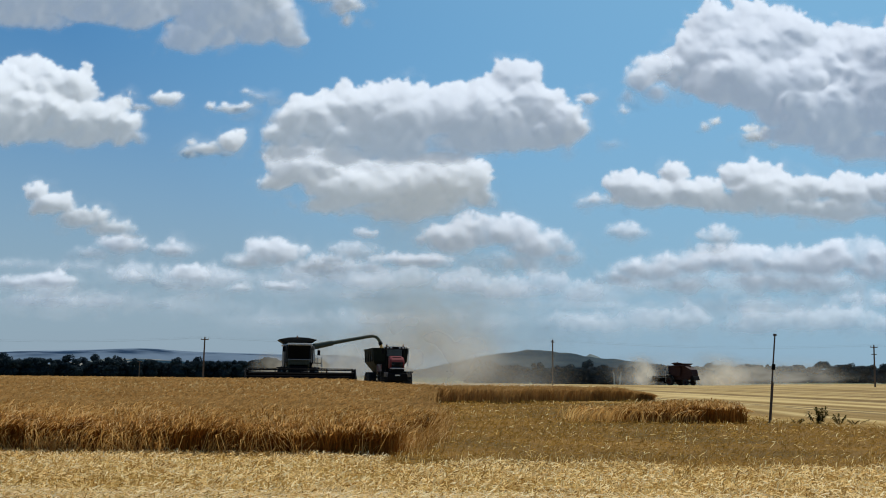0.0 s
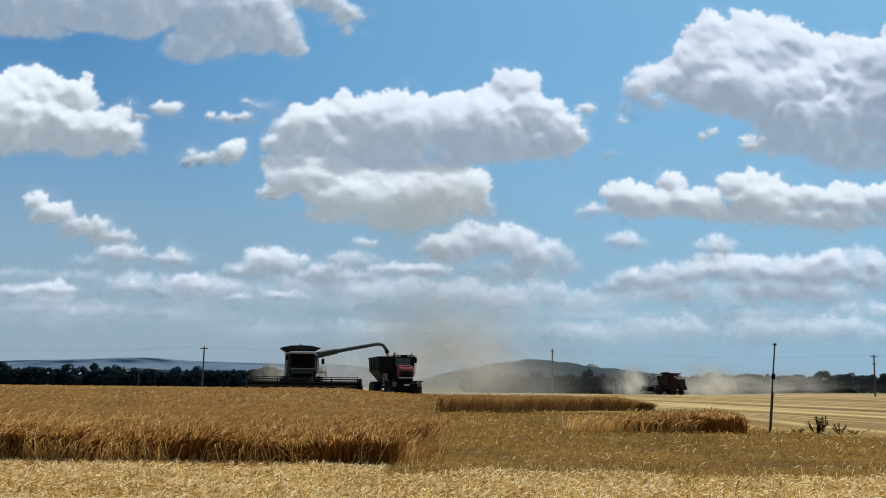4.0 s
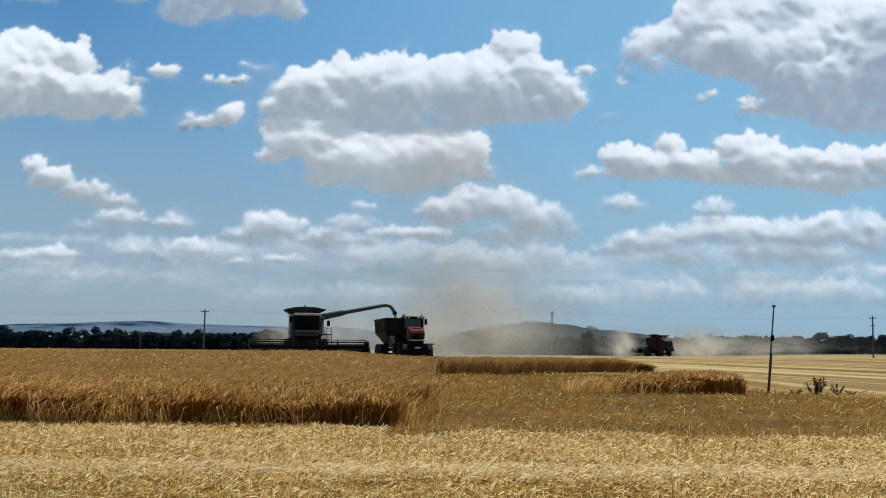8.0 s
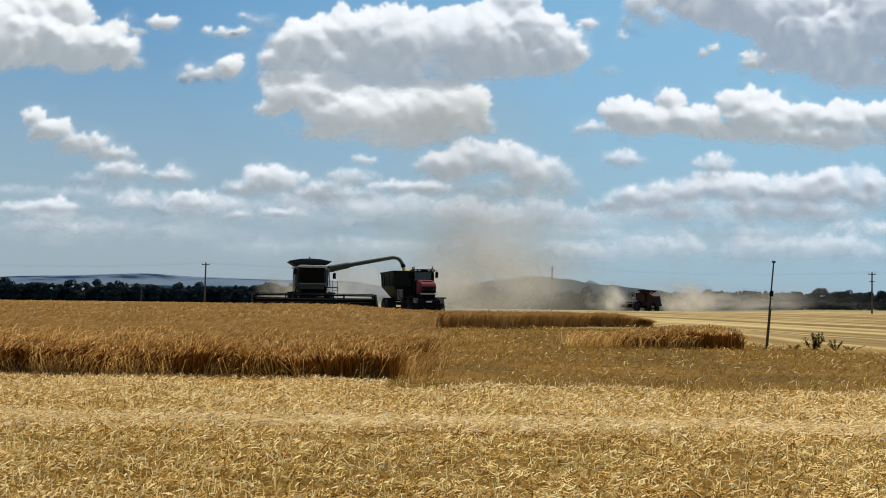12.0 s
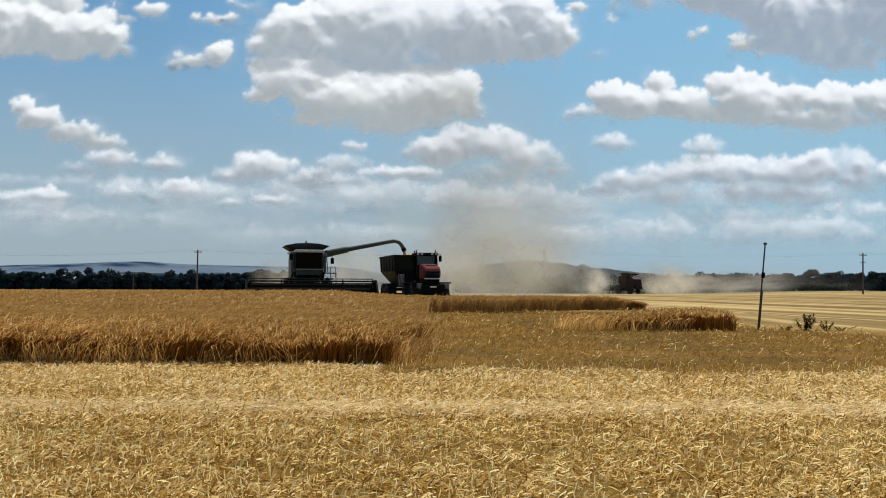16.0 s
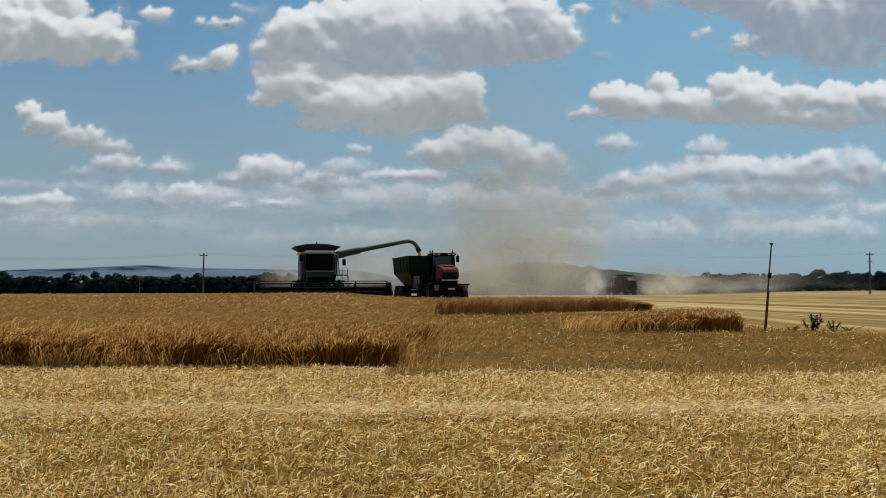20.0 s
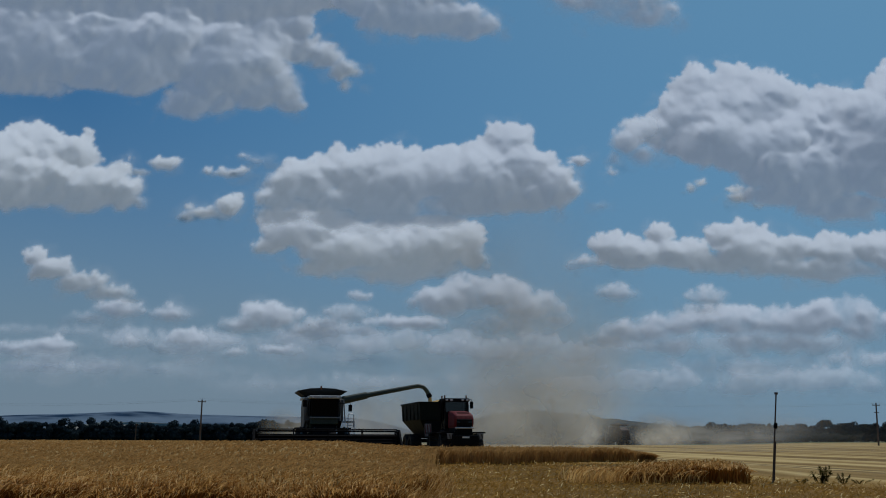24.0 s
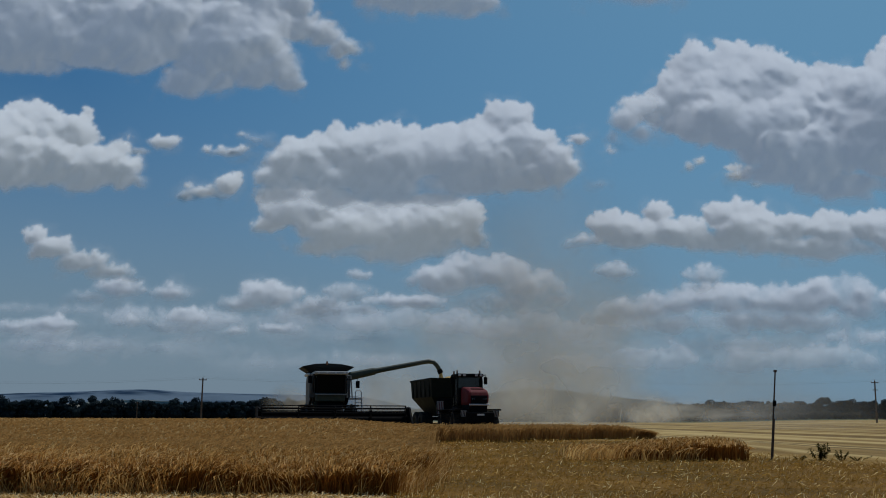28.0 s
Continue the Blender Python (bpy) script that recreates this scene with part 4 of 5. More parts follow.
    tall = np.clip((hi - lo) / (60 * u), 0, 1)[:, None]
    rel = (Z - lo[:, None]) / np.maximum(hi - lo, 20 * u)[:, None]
    belly_shade = BELLY_SHADE[thin] * tall * np.clip((0.5 - rel + 0.16 * fbm(rng, X.shape, 34, 3)) / 0.36, 0, 1)
    if under:       # overhead the base lies higher up, so the shade is drawn there
        belly_shade = under * np.clip((hz - 0.34 + 0.1 * G) / 0.3, 0, 1)
    n = np.stack([gx * -1.3, -np.ones_like(S), gz_ * -1.3 - belly_shade], -1)
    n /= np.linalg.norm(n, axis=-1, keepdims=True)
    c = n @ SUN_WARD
    # f is the sunlight wanted; the normals are turned to give it
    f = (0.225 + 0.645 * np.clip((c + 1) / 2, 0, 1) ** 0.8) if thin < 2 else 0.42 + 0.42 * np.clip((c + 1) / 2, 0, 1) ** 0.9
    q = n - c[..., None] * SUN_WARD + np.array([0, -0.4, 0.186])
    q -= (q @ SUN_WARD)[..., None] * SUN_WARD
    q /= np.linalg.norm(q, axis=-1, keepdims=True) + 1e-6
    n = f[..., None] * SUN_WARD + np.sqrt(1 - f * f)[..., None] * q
    mid = np.array([(x0 + x1) / 2, y, (z0 + z1) / 2])
    # leaned far back so that the sun reaches over the whole face
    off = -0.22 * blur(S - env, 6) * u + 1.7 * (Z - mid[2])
    g = 1 + off / y         # scaled about the eye, so the outline stays as the camera sees it
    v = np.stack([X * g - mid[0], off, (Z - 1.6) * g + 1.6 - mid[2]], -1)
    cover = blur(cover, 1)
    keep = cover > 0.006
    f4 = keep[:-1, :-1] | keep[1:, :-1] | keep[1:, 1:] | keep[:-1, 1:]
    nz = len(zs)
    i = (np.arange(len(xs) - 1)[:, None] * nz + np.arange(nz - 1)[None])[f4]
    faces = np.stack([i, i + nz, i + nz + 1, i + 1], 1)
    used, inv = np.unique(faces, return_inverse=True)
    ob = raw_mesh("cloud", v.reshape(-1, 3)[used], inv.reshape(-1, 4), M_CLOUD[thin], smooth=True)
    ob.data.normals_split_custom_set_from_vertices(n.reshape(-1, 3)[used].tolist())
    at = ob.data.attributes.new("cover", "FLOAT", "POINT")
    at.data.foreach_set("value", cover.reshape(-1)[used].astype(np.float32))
    ob.location = mid
    tagged(ob, label, "cloud", "clouds in the sky")
    # they drift slowly to the left, at rates by azimuth fitted to the camera's view
    az = math.degrees(math.atan2(mid[0], y))
    CLOUDS.append((ob, (-y * radians(0.0145 + 0.0008 * az), -y * radians(0.006))))
    return ob


# places and sizes of the clouds are set to fit the camera's view
cloud(2600, 0, [(-1158, 1081, 281, 140), (-889, 1065, 251, 140), (-637, 1032, 177, 118), (-701, 910, 92, 56), (-517, 951, 106, 71), (-453, 910, 50, 41), (-435, 1057, 89, 44), (-356, 1036, 66, 35), (-301, 997, 44, 38), (-286, 948, 27, 25), (-500, 1132, 118, 74), (-807, 1283, 620, 162), (-1147, 950, 133, 35), (-994, 982, 133, 50)], "broad cumulus cloud overhead showing its grey underside", 1.6)
cloud(3900, 1, [(-1592, 351, 155, 40), (-1725, 340, 111, 31)])
cloud(3900, 1, [(-1236, 359, 111, 35), (-1037, 387, 100, 40), (-1102, 342, 133, 31)])
cloud(3900, 1, [(-1312, 498, 122, 44), (-1422, 464, 100, 35), (-1109, 476, 93, 40)])
cloud(3700, 1, [(-670, 447, 126, 55), (-775, 416, 105, 42), (-531, 400, 126, 42)])
cloud(3700, 1, [(-374, 454, 116, 42), (-333, 525, 50, 25), (-458, 422, 84, 29)])
cloud(3700, 1, [(133, 541, 179, 71), (-15, 508, 147, 63), (302, 488, 137, 67), (217, 424, 168, 46), (397, 435, 84, 34)])
cloud(3900, 1, [(-658, 337, 100, 31), (-835, 328, 80, 22)])
cloud(4000, 1, [(758, 426, 170, 55), (643, 391, 114, 45), (941, 461, 159, 59), (1146, 473, 204, 68), (1372, 462, 204, 68), (1579, 497, 182, 77), (1688, 441, 136, 68), (1255, 382, 363, 55), (914, 370, 250, 45)])
cloud(3600, 1, [(943, 508, 82, 41), (931, 467, 61, 25)])
cloud(3700, 1, [(621, 536, 101, 42)])
cloud(4100, 2, [(-319, 374, 279, 51), (-39, 364, 210, 42), (-551, 350, 163, 33)])
cloud(4100, 2, [(240, 342, 279, 42), (518, 319, 210, 37)])
cloud(4100, 2, [(-1573, 277, 373, 37), (-1153, 267, 326, 33)])
cloud(4100, 2, [(1280, 288, 466, 47), (1675, 324, 210, 42)])
cloud(4000, 1, [(-176, 457, 204, 36), (-358, 422, 182, 32)])
cloud(4100, 2, [(-926, 395, 279, 37), (-647, 420, 186, 33)])
cloud(4100, 2, [(-1561, 428, 210, 33), (-1797, 439, 163, 28)])
cloud(2700, 1, [(378, 482, 52, 18), (339, 467, 28, 12)])
cloud(3000, 1, [(467, 710, 27, 14), (505, 822, 24, 17)])
cloud(3000, 1, [(-605, 856, 44, 12), (-650, 870, 24, 9)])
cloud(2120, 0, [(-75, 944, 160, 50), (40, 917, 74, 35), (-152, 978, 123, 50), (-204, 957, 50, 24), (-50, 1046, 197, 74)])
cloud(2500, 1, [(485, 1122, 130, 51), (426, 1186, 174, 72)])
cloud(2900, 0, [(-1265, 879, 84, 59), (-1160, 844, 101, 59), (-1290, 755, 185, 92), (-1101, 738, 168, 76), (-979, 695, 76, 34), (-1428, 772, 168, 118), (-1260, 918, 30, 34)])
cloud(3200, 0, [(-1357, 585, 46, 33), (-1298, 538, 83, 41), (-1211, 496, 92, 42), (-1110, 462, 100, 30), (-1030, 440, 60, 18)])
cloud(3000, 0, [(-416, 711, 136, 41), (-206, 712, 187, 41), (39, 716, 187, 44), (240, 726, 128, 44), (-520, 682, 102, 34), (-345, 672, 136, 31), (-170, 672, 136, 31), (-39, 673, 102, 27), (-468, 711, 106, 37), (-557, 738, 44, 34), (181, 922, 87, 56), (127, 876, 104, 52), (233, 830, 122, 70), (328, 767, 70, 70), (-172, 802, 226, 87), (-313, 820, 122, 70), (-453, 783, 122, 70), (4, 803, 209, 87), (-276, 730, 261, 52), (179, 740, 191, 56), (400, 858, 38, 21), (-521, 729, 70, 52)])
cloud(3200, 0, [(-517, 705, 127, 40), (-292, 673, 127, 40), (-179, 532, 273, 40), (-438, 546, 109, 36), (-478, 673, 148, 65), (-291, 607, 241, 74), (-69, 627, 167, 83), (42, 646, 74, 70), (79, 571, 56, 46), (-588, 625, 74, 33), (-364, 560, 167, 37), (-142, 551, 241, 41)])
cloud(2800, 0, [(736, 1026, 73, 62), (836, 1026, 81, 62), (950, 991, 97, 73), (1063, 940, 97, 73), (850, 945, 160, 80), (1110, 880, 150, 80), (683, 939, 81, 65), (585, 888, 60, 45), (545, 862, 32, 20), (612, 846, 44, 22), (640, 905, 70, 50), (877, 853, 243, 97), (1068, 769, 243, 97), (1211, 940, 97, 81), (1250, 803, 146, 130), (1015, 701, 178, 57), (1323, 888, 162, 162), (1143, 668, 178, 49)])
cloud(3300, 0, [(795, 610, 124, 52), (888, 587, 112, 49), (614, 609, 112, 49), (539, 638, 57, 48), (614, 609, 115, 57), (711, 678, 57, 42), (766, 610, 134, 54), (959, 668, 96, 61), (1014, 630, 115, 76), (1147, 630, 96, 54), (1299, 631, 115, 54), (1450, 631, 115, 57), (1181, 563, 287, 42), (916, 572, 115, 38), (1580, 593, 153, 76)])
cloud(4100, 2, [(-1330, 400, 110, 55), (-1180, 370, 150, 60), (-980, 390, 130, 62), (-820, 350, 160, 50), (-1080, 310, 240, 40)])
cloud(4100, 2, [(-640, 395, 120, 60), (-500, 430, 110, 62), (-350, 380, 150, 58), (-180, 400, 120, 56), (-420, 320, 260, 42)])
cloud(4100, 2, [(40, 380, 130, 60), (190, 350, 150, 56), (360, 385, 120, 58), (520, 350, 130, 50), (260, 290, 280, 38)])
cloud(4100, 3, [(760, 370, 140, 62), (930, 400, 150, 66), (1110, 380, 150, 62), (1300, 410, 170, 66), (1520, 390, 180, 66), (1150, 300, 420, 44)])
cloud(4100, 2, [(-1820, 350, 150, 52), (-1640, 330, 150, 52), (-1450, 300, 180, 46), (-1700, 270, 260, 36)])
cloud(4200, 3, [(-1270, 262, 620, 42), (-1700, 300, 300, 30)], HAZY)
cloud(4200, 3, [(300, 240, 560, 40), (620, 300, 330, 34)], HAZY)
cloud(4200, 3, [(1400, 262, 520, 48), (1750, 330, 300, 40)], HAZY)
cloud(4200, 3, [(-440, 330, 420, 34), (-700, 400, 260, 30)], HAZY)
cloud(4200, 3, [(800, 380, 380, 36), (1100, 340, 300, 30)], HAZY)
cloud(3000, 0, [(754, 768, 32, 19), (775, 785, 17, 15), (723, 756, 19, 10)])
cloud(3000, 0, [(895, 738, 51, 22), (879, 765, 26, 17), (955, 717, 34, 12), (928, 758, 17, 12)])
cloud(3000, 0, [(-893, 840, 51, 22), (-860, 850, 24, 15)])
cloud(3000, 0, [(-974, 813, 41, 14), (-1013, 835, 17, 19), (-1004, 862, 14, 12)])
cloud(3000, 0, [(-701, 812, 65, 17), (-645, 825, 22, 15), (-757, 821, 24, 15)])
cloud(3000, 0, [(-687, 709, 43, 31), (-660, 736, 22, 15), (-756, 683, 65, 22), (-817, 669, 36, 17), (-808, 705, 22, 14)])
cloud(2450, 1, [(454, 746, 47, 36), (417, 704, 22, 20), (487, 784, 56, 30), (493, 713, 50, 28), (430, 769, 20, 14)])
cloud(4150, 2, [(560, 215, 260, 62), (880, 235, 260, 70), (1200, 220, 280, 66), (1520, 240, 280, 70), (1800, 220, 220, 60)], HAZY)
cloud(4150, 3, [(-760, 205, 300, 52), (-330, 215, 300, 55), (80, 210, 320, 55)], HAZY)
# ---- machines: built facing -y, standing on z = 0 ----


def striped_plate(x, y, z, w, h, parent, bar_mat):
    p = part("warning_plate", box(B(), x - w / 2, x + w / 2, y - 0.015, y + 0.015, z - h / 2, z + h / 2, 0.004), M_PLATE, parent, "white warning plate with diagonal bars")
    n = 4
    for i in range(n):
        bm = B()
        cx = x - w / 2 + (i + 0.5) * w / n
        s = w / n * 0.5
        vs = [bm.verts.new((cx + a, y - 0.02, z + b)) for a, b in ((-s * 0.9, -h * 0.46), (0.0, -h * 0.46), (s * 0.9, h * 0.46), (0.0, h * 0.46))]
        bm.faces.new(vs)
        r = bmesh.ops.extrude_face_region(bm, geom=bm.faces[:])
        bmesh.ops.translate(bm, verts=[v for v in r["geom"] if isinstance(v, bmesh.types.BMVert)], vec=(0, 0.004, 0))
        bmesh.ops.recalc_face_normals(bm, faces=bm.faces[:])
        part("stripe", bm, bar_mat, p)
    return p


def wheel(parent, x, y, r, w, rim_mat):
    bm = B()
    seg = 28
    prof = [(-0.5, 0.62), (-0.5, 0.92), (-0.38, 1.0), (0.38, 1.0), (0.5, 0.92), (0.5, 0.62)]
    rings = [[bm.verts.new((x + a * w, y + math.cos(k * math.tau / seg) * r * q, r + math.sin(k * math.tau / seg) * r * q)) for a, q in prof] for k in range(seg)]
    for k in range(seg):
        a, b = rings[k], rings[(k + 1) % seg]
        for i in range(len(prof)):
            j = (i + 1) % len(prof)
            bm.faces.new((a[i], a[j], b[j], b[i]))
    for k in range(seg):       # lugs
        an = (k + 0.5) * math.tau / seg
        for sgn in (-1, 1):
            m = Matrix.Translation((x + sgn * w * 0.22, y + math.cos(an) * r * 1.0, r + math.sin(an) * r * 1.0)) @ Matrix.Rotation(an - math.pi / 2, 4, "X") @ Matrix.Rotation(sgn * 0.6, 4, "Z")
            bmesh.ops.create_cube(bm, size=1, matrix=m @ Matrix.Diagonal((w * 0.46, 0.05, 0.07, 1)))
    bmesh.ops.recalc_face_normals(bm, faces=bm.faces[:])
    t = part("wheel", bm, M_RUBBER, parent, "lugged black tyre")
    part("rim", rod(B(), (x - w * 0.42, y, r), (x + w * 0.42, y, r), r * 0.62, seg=20), rim_mat, t)
    part("hub", rod(B(), (x - w * 0.5, y, r), (x + w * 0.5, y, r), r * 0.2, seg=12), M_BLACK, t)
    return t


def track_unit(parent, x, y, length, height, w):
    """A triangular rubber track with its rollers."""
    bm = B()
    pts = []
    for cy, cz, r in ((-length / 2 + 0.32, 0.32, 0.32), (length / 2 - 0.32, 0.32, 0.32), (0, height - 0.5, 0.5)):
        pts.append((cy, cz, r))
    outline = []
    for (cy, cz, r), a0 in zip(pts, (150, 270, 20)):
        for k in range(7):
            a = radians(a0 + k * 20)
            outline.append((y + cy + r * math.cos(a), cz + r * math.sin(a)))
    prism(bm, outline, x - w / 2, x + w / 2, 0)
    for i in range(len(outline)):
        (ya, za), (yb, zb) = outline[i], outline[(i + 1) % len(outline)]
        n = max(1, int(math.hypot(yb - ya, zb - za) / 0.17))
        for k in range(n):
            t = (k + 0.5) / n
            m = Matrix.Translation((x, ya + (yb - ya) * t, za + (zb - za) * t)) @ Matrix.Rotation(math.atan2(zb - za, yb - ya), 4, "X")
            bmesh.ops.create_cube(bm, size=1, matrix=m @ Matrix.Diagonal((w * 0.96, 0.06, 0.09, 1)))
    t = part("track", bm, M_RUBBER, parent, "triangular black rubber track")
    for cy, cz, r in pts + [(-0.3, 0.22, 0.18), (0.3, 0.22, 0.18)]:
        part("roller", rod(B(), (x - w / 2 - 0.02, y + cy, cz), (x + w / 2 + 0.02, y + cy, cz), r * 0.72, seg=14), M_BLACK, t)
    return t


def mirror(parent, x0, x1, y, z):
    a = part("mirror_arm", tube(B(), [(x0, y + 0.2, z), (x1, y, z + 0.06), (x1, y, z - 0.1)], 0.025, 6), M_BLACK, parent)
    part("mirror", box(B(), x1 - 0.13, x1 + 0.13, y - 0.05, y + 0.05, z - 0.55, z - 0.08, 0.03), M_BLACK, a)


def flap(parent, pts, thick, mat):
    bm = B()
    vs = [bm.verts.new(p) for p in pts]
    f = bm.faces.new(vs)
    f.normal_update()
    r = bmesh.ops.extrude_face_region(bm, geom=[f])
    bmesh.ops.translate(bm, verts=[v for v in r["geom"] if isinstance(v, bmesh.types.BMVert)], vec=f.normal * thick)
    bmesh.ops.recalc_face_normals(bm, faces=bm.faces[:])
    return part("hopper_flap", bm, mat, parent)


LIFT = 0.48     # header height near the ears, set to fit the camera's view


def header_unit(base, half, mat, dark):
    """Cutting table across the front: trough, back wall, knife bar, dividers. Returns the turning reel."""
    root = part("header_frame", box(B(), -half, half, 0.5, 0.7, 0.5, 0.66, 0.03), dark, base)
    root.location.z = LIFT
    bm = B()
    prism(bm, [(-0.75, 0.28), (-0.2, 0.25), (0.45, 0.3), (0.55, 0.5), (0.55, 1.16), (0.42, 1.2), (0.42, 0.62), (0.1, 0.42), (-0.75, 0.33)], -half, half, 0.01)
    part("cutting_table", bm, dark, root, "dark cutting table")
    part("top_beam", box(B(), -half, half, 0.42, 0.58, 1.34, 1.46, 0.04), dark, root)
    part("knife_bar", box(B(), -half, half, -0.86, -0.74, 0.29, 0.34, 0.01), M_STEEL, root)
    part("feed_auger", rod(B(), (-half + 0.1, 0.12, 0.64), (half - 0.1, 0.12, 0.64), 0.24, seg=14), dark, root)
    for s in (-1, 1):
        bm = B()
        prism(bm, [(-1.7, 0.22), (-1.55, 0.3), (-0.8, 0.95), (-0.2, 1.5), (0.55, 1.5), (0.6, 0.3), (-0.8, 0.2)], s * half - 0.07, s * half + 0.07, 0.02)
        part("divider", bm, dark, root)
        part("reel_arm", rod(B(), (s * (half - 0.18), 0.45, 1.42), (s * (half - 0.18), -0.5, 1.3), 0.06), dark, root)
    reel = part("reel", rod(B(), (-half + 0.25, 0, 0), (half - 0.25, 0, 0), 0.075), dark, base, "turning pick-up reel")
    R_ = 0.52
    for k in range(6):
        a = k * math.tau / 6
        y, z = math.cos(a) * R_, math.sin(a) * R_
        bm = rod(B(), (-half + 0.25, y, z), (half - 0.25, y, z), 0.035, seg=6)
        n = int(half * 2 / 0.3)
        for i in range(n):
            x = -half + 0.4 + i * 0.3
            rod(bm, (x, y, z), (x, y, z - 0.2), 0.008, 0.004, 4)
        part("bat", bm, dark, reel)
    for i in range(5):
        x = (-half + 0.3) + i * (2 * half - 0.6) / 4
        bm = B()
        for k in range(6):
            a = k * math.tau / 6
            rod(bm, (x, 0, 0), (x, math.cos(a) * R_, math.sin(a) * R_), 0.025, seg=5)
            b = (k + 1) * math.tau / 6
            rod(bm, (x, math.cos(a) * R_, math.sin(a) * R_), (x, math.cos(b) * R_, math.sin(b) * R_), 0.02, seg=5)
        part("spider", bm, dark, reel)
    return reel


def combine(label, half, paint, pale, dark, hopper, group, auger_out=True):
    root = thing("combine_harvester", label, "combine harvester", group)
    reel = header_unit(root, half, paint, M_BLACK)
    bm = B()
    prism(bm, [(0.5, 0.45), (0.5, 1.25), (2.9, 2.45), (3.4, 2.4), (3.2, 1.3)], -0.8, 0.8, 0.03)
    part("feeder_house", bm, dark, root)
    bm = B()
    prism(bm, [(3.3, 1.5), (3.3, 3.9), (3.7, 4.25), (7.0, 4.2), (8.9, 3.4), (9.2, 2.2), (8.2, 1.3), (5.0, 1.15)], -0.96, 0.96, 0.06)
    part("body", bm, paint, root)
    for s in (-1, 1):
        bm = B()
        prism(bm, [(2.75, 2.6), (2.6, 3.2), (2.75, 4.15), (4.0, 4.2), (5.9, 4.1), (6.3, 3.6), (6.1, 2.1), (4.2, 1.9)], s * 1.24 - 0.08, s * 1.24 + 0.08, 0.05)
        part("side_panel", bm, pale, root, "grey side panel")
        part("front_panel", box(B(), min(s * 0.98, s * 1.38), max(s * 0.98, s * 1.38), 2.7, 2.86, 2.6, 4.12, 0.06), pale, root)
        part("grab_rail", tube(B(), [(s * 1.05, 2.55, 2.9), (s * 1.12, 2.4, 3.0), (s * 1.12, 2.4, 3.9), (s * 1.05, 2.55, 4.0)], 0.025, 6), M_BLACK, root)
        wheel(root, s * 1.5, 3.3, 0.98, 0.8, paint)
        wheel(root, s * 1.05, 7.5, 0.68, 0.5, paint)
        part("fender", box(B(), min(s * 1.05, s * 1.95), max(s * 1.05, s * 1.95), 2.55, 4.2, 2.02, 2.14, 0.05), dark, root)
        mirror(root, s * 1.05, s * (1.78 if s > 0 else 1.4), 2.05, 3.8 if s > 0 else 4.1)
    part("under_cab", box(B(), -0.98, 0.98, 2.35, 3.4, 2.35, 2.95, 0.08), paint, root)
    # cab: floor, pillars, roof, panes, seat
    cab = part("cab", box(B(), -0.95, 0.95, 2.2, 3.6, 2.85, 2.97, 0.03), dark, root, "dark glazed cab")
    for x in (-0.9, 0.9):
        for y, yy in ((2.2, 2.05), (3.55, 3.55)):
            part("pillar", rod(B(), (x, y, 2.9), (x * 1.02, yy, 4.15), 0.05), M_BLACK, cab)
        part("side_pane", box(B(), x - 0.012, x + 0.012, 2.28, 3.5, 2.98, 4.12, 0.004), M_DARKGLASS, cab)
    bm = B()
    prism(bm, [(2.19, 2.97), (2.2, 2.97), (2.07, 4.13), (2.06, 4.13)], -0.86, 0.86, 0)
    part("windscreen", bm, M_DARKGLASS, cab, "large tinted windscreen")
    part("back_wall", box(B(), -0.92, 0.92, 3.5, 3.58, 2.97, 4.14, 0.02), M_BLACK, cab)
    bm = box(B(), -0.28, 0.28, 2.9, 3.3, 3.1, 3.3, 0.06)
    box(bm, -0.28, 0.28, 3.25, 3.4, 3.25, 3.95, 0.06)
    part("seat", bm, M_INTERIOR, cab)
    part("steering_column", rod(B(), (0, 2.45, 2.97), (0, 2.6, 3.5), 0.05), M_INTERIOR, cab)
    roof = part("cab_roof", box(B(), -1.12, 1.12, 1.9, 3.75, 4.13, 4.34, 0.09), M_ROOF, root, "pale cab roof, lightened for the sun on it")
    for i in range(4):
        x = -0.87 + i * 0.58
        part("work_lamp", box(B(), x - 0.07, x + 0.07, 1.86, 1.92, 4.17, 4.28, 0.02), M_LAMP, roof)
    # grain tank with opened flaps
    zt, zb = 4.93, 4.3
    A, C = (1.12, 4.3, 6.6), (1.78, 3.9, 7.0)
    flap(root, [(-A[0], A[1], zb), (A[0], A[1], zb), (C[0], C[1], zt - 0.2), (C[0] * 0.5, C[1], zt - 0.02), (0.0, C[1], zt + 0.02), (-C[0] * 0.5, C[1], zt - 0.02), (-C[0], C[1], zt - 0.2)], 0.03, hopper)
    flap(root, [(-A[0], A[2], zb), (A[0], A[2], zb), (C[0], C[2], zt - 0.2), (-C[0], C[2], zt - 0.2)], 0.03, hopper)
    for s in (-1, 1):
        flap(root, [(s * A[0], A[1], zb), (s * A[0], A[2], zb), (s * C[0], C[2], zt - 0.2), (s * C[0], C[1], zt - 0.2)], 0.03, hopper)
    # rim coloured white to draw the line of light under the flaps
    part("tank_rim", box(B(), -1.4, 1.4, 4.2, 6.7, 4.14, 4.3, 0.04), M_WHITE, root)
    part("beacon_lamp", rod(B(), (-0.1, 3.95, 4.86), (-0.1, 3.95, 5.1), 0.08, 0.06), M_ORANGE, root)
    # ladder and platform
    part("platform", box(B(), 1.0, 2.1, 2.5, 3.3, 2.5, 2.58, 0.02), M_BLACK, root)
    lad = part("ladder", rod(rod(B(), (1.7, 2.45, 0.7), (1.7, 2.6, 2.6), 0.03), (2.15, 2.45, 0.7), (2.15, 2.6, 2.6), 0.03), M_STEEL, root, "steel access ladder")
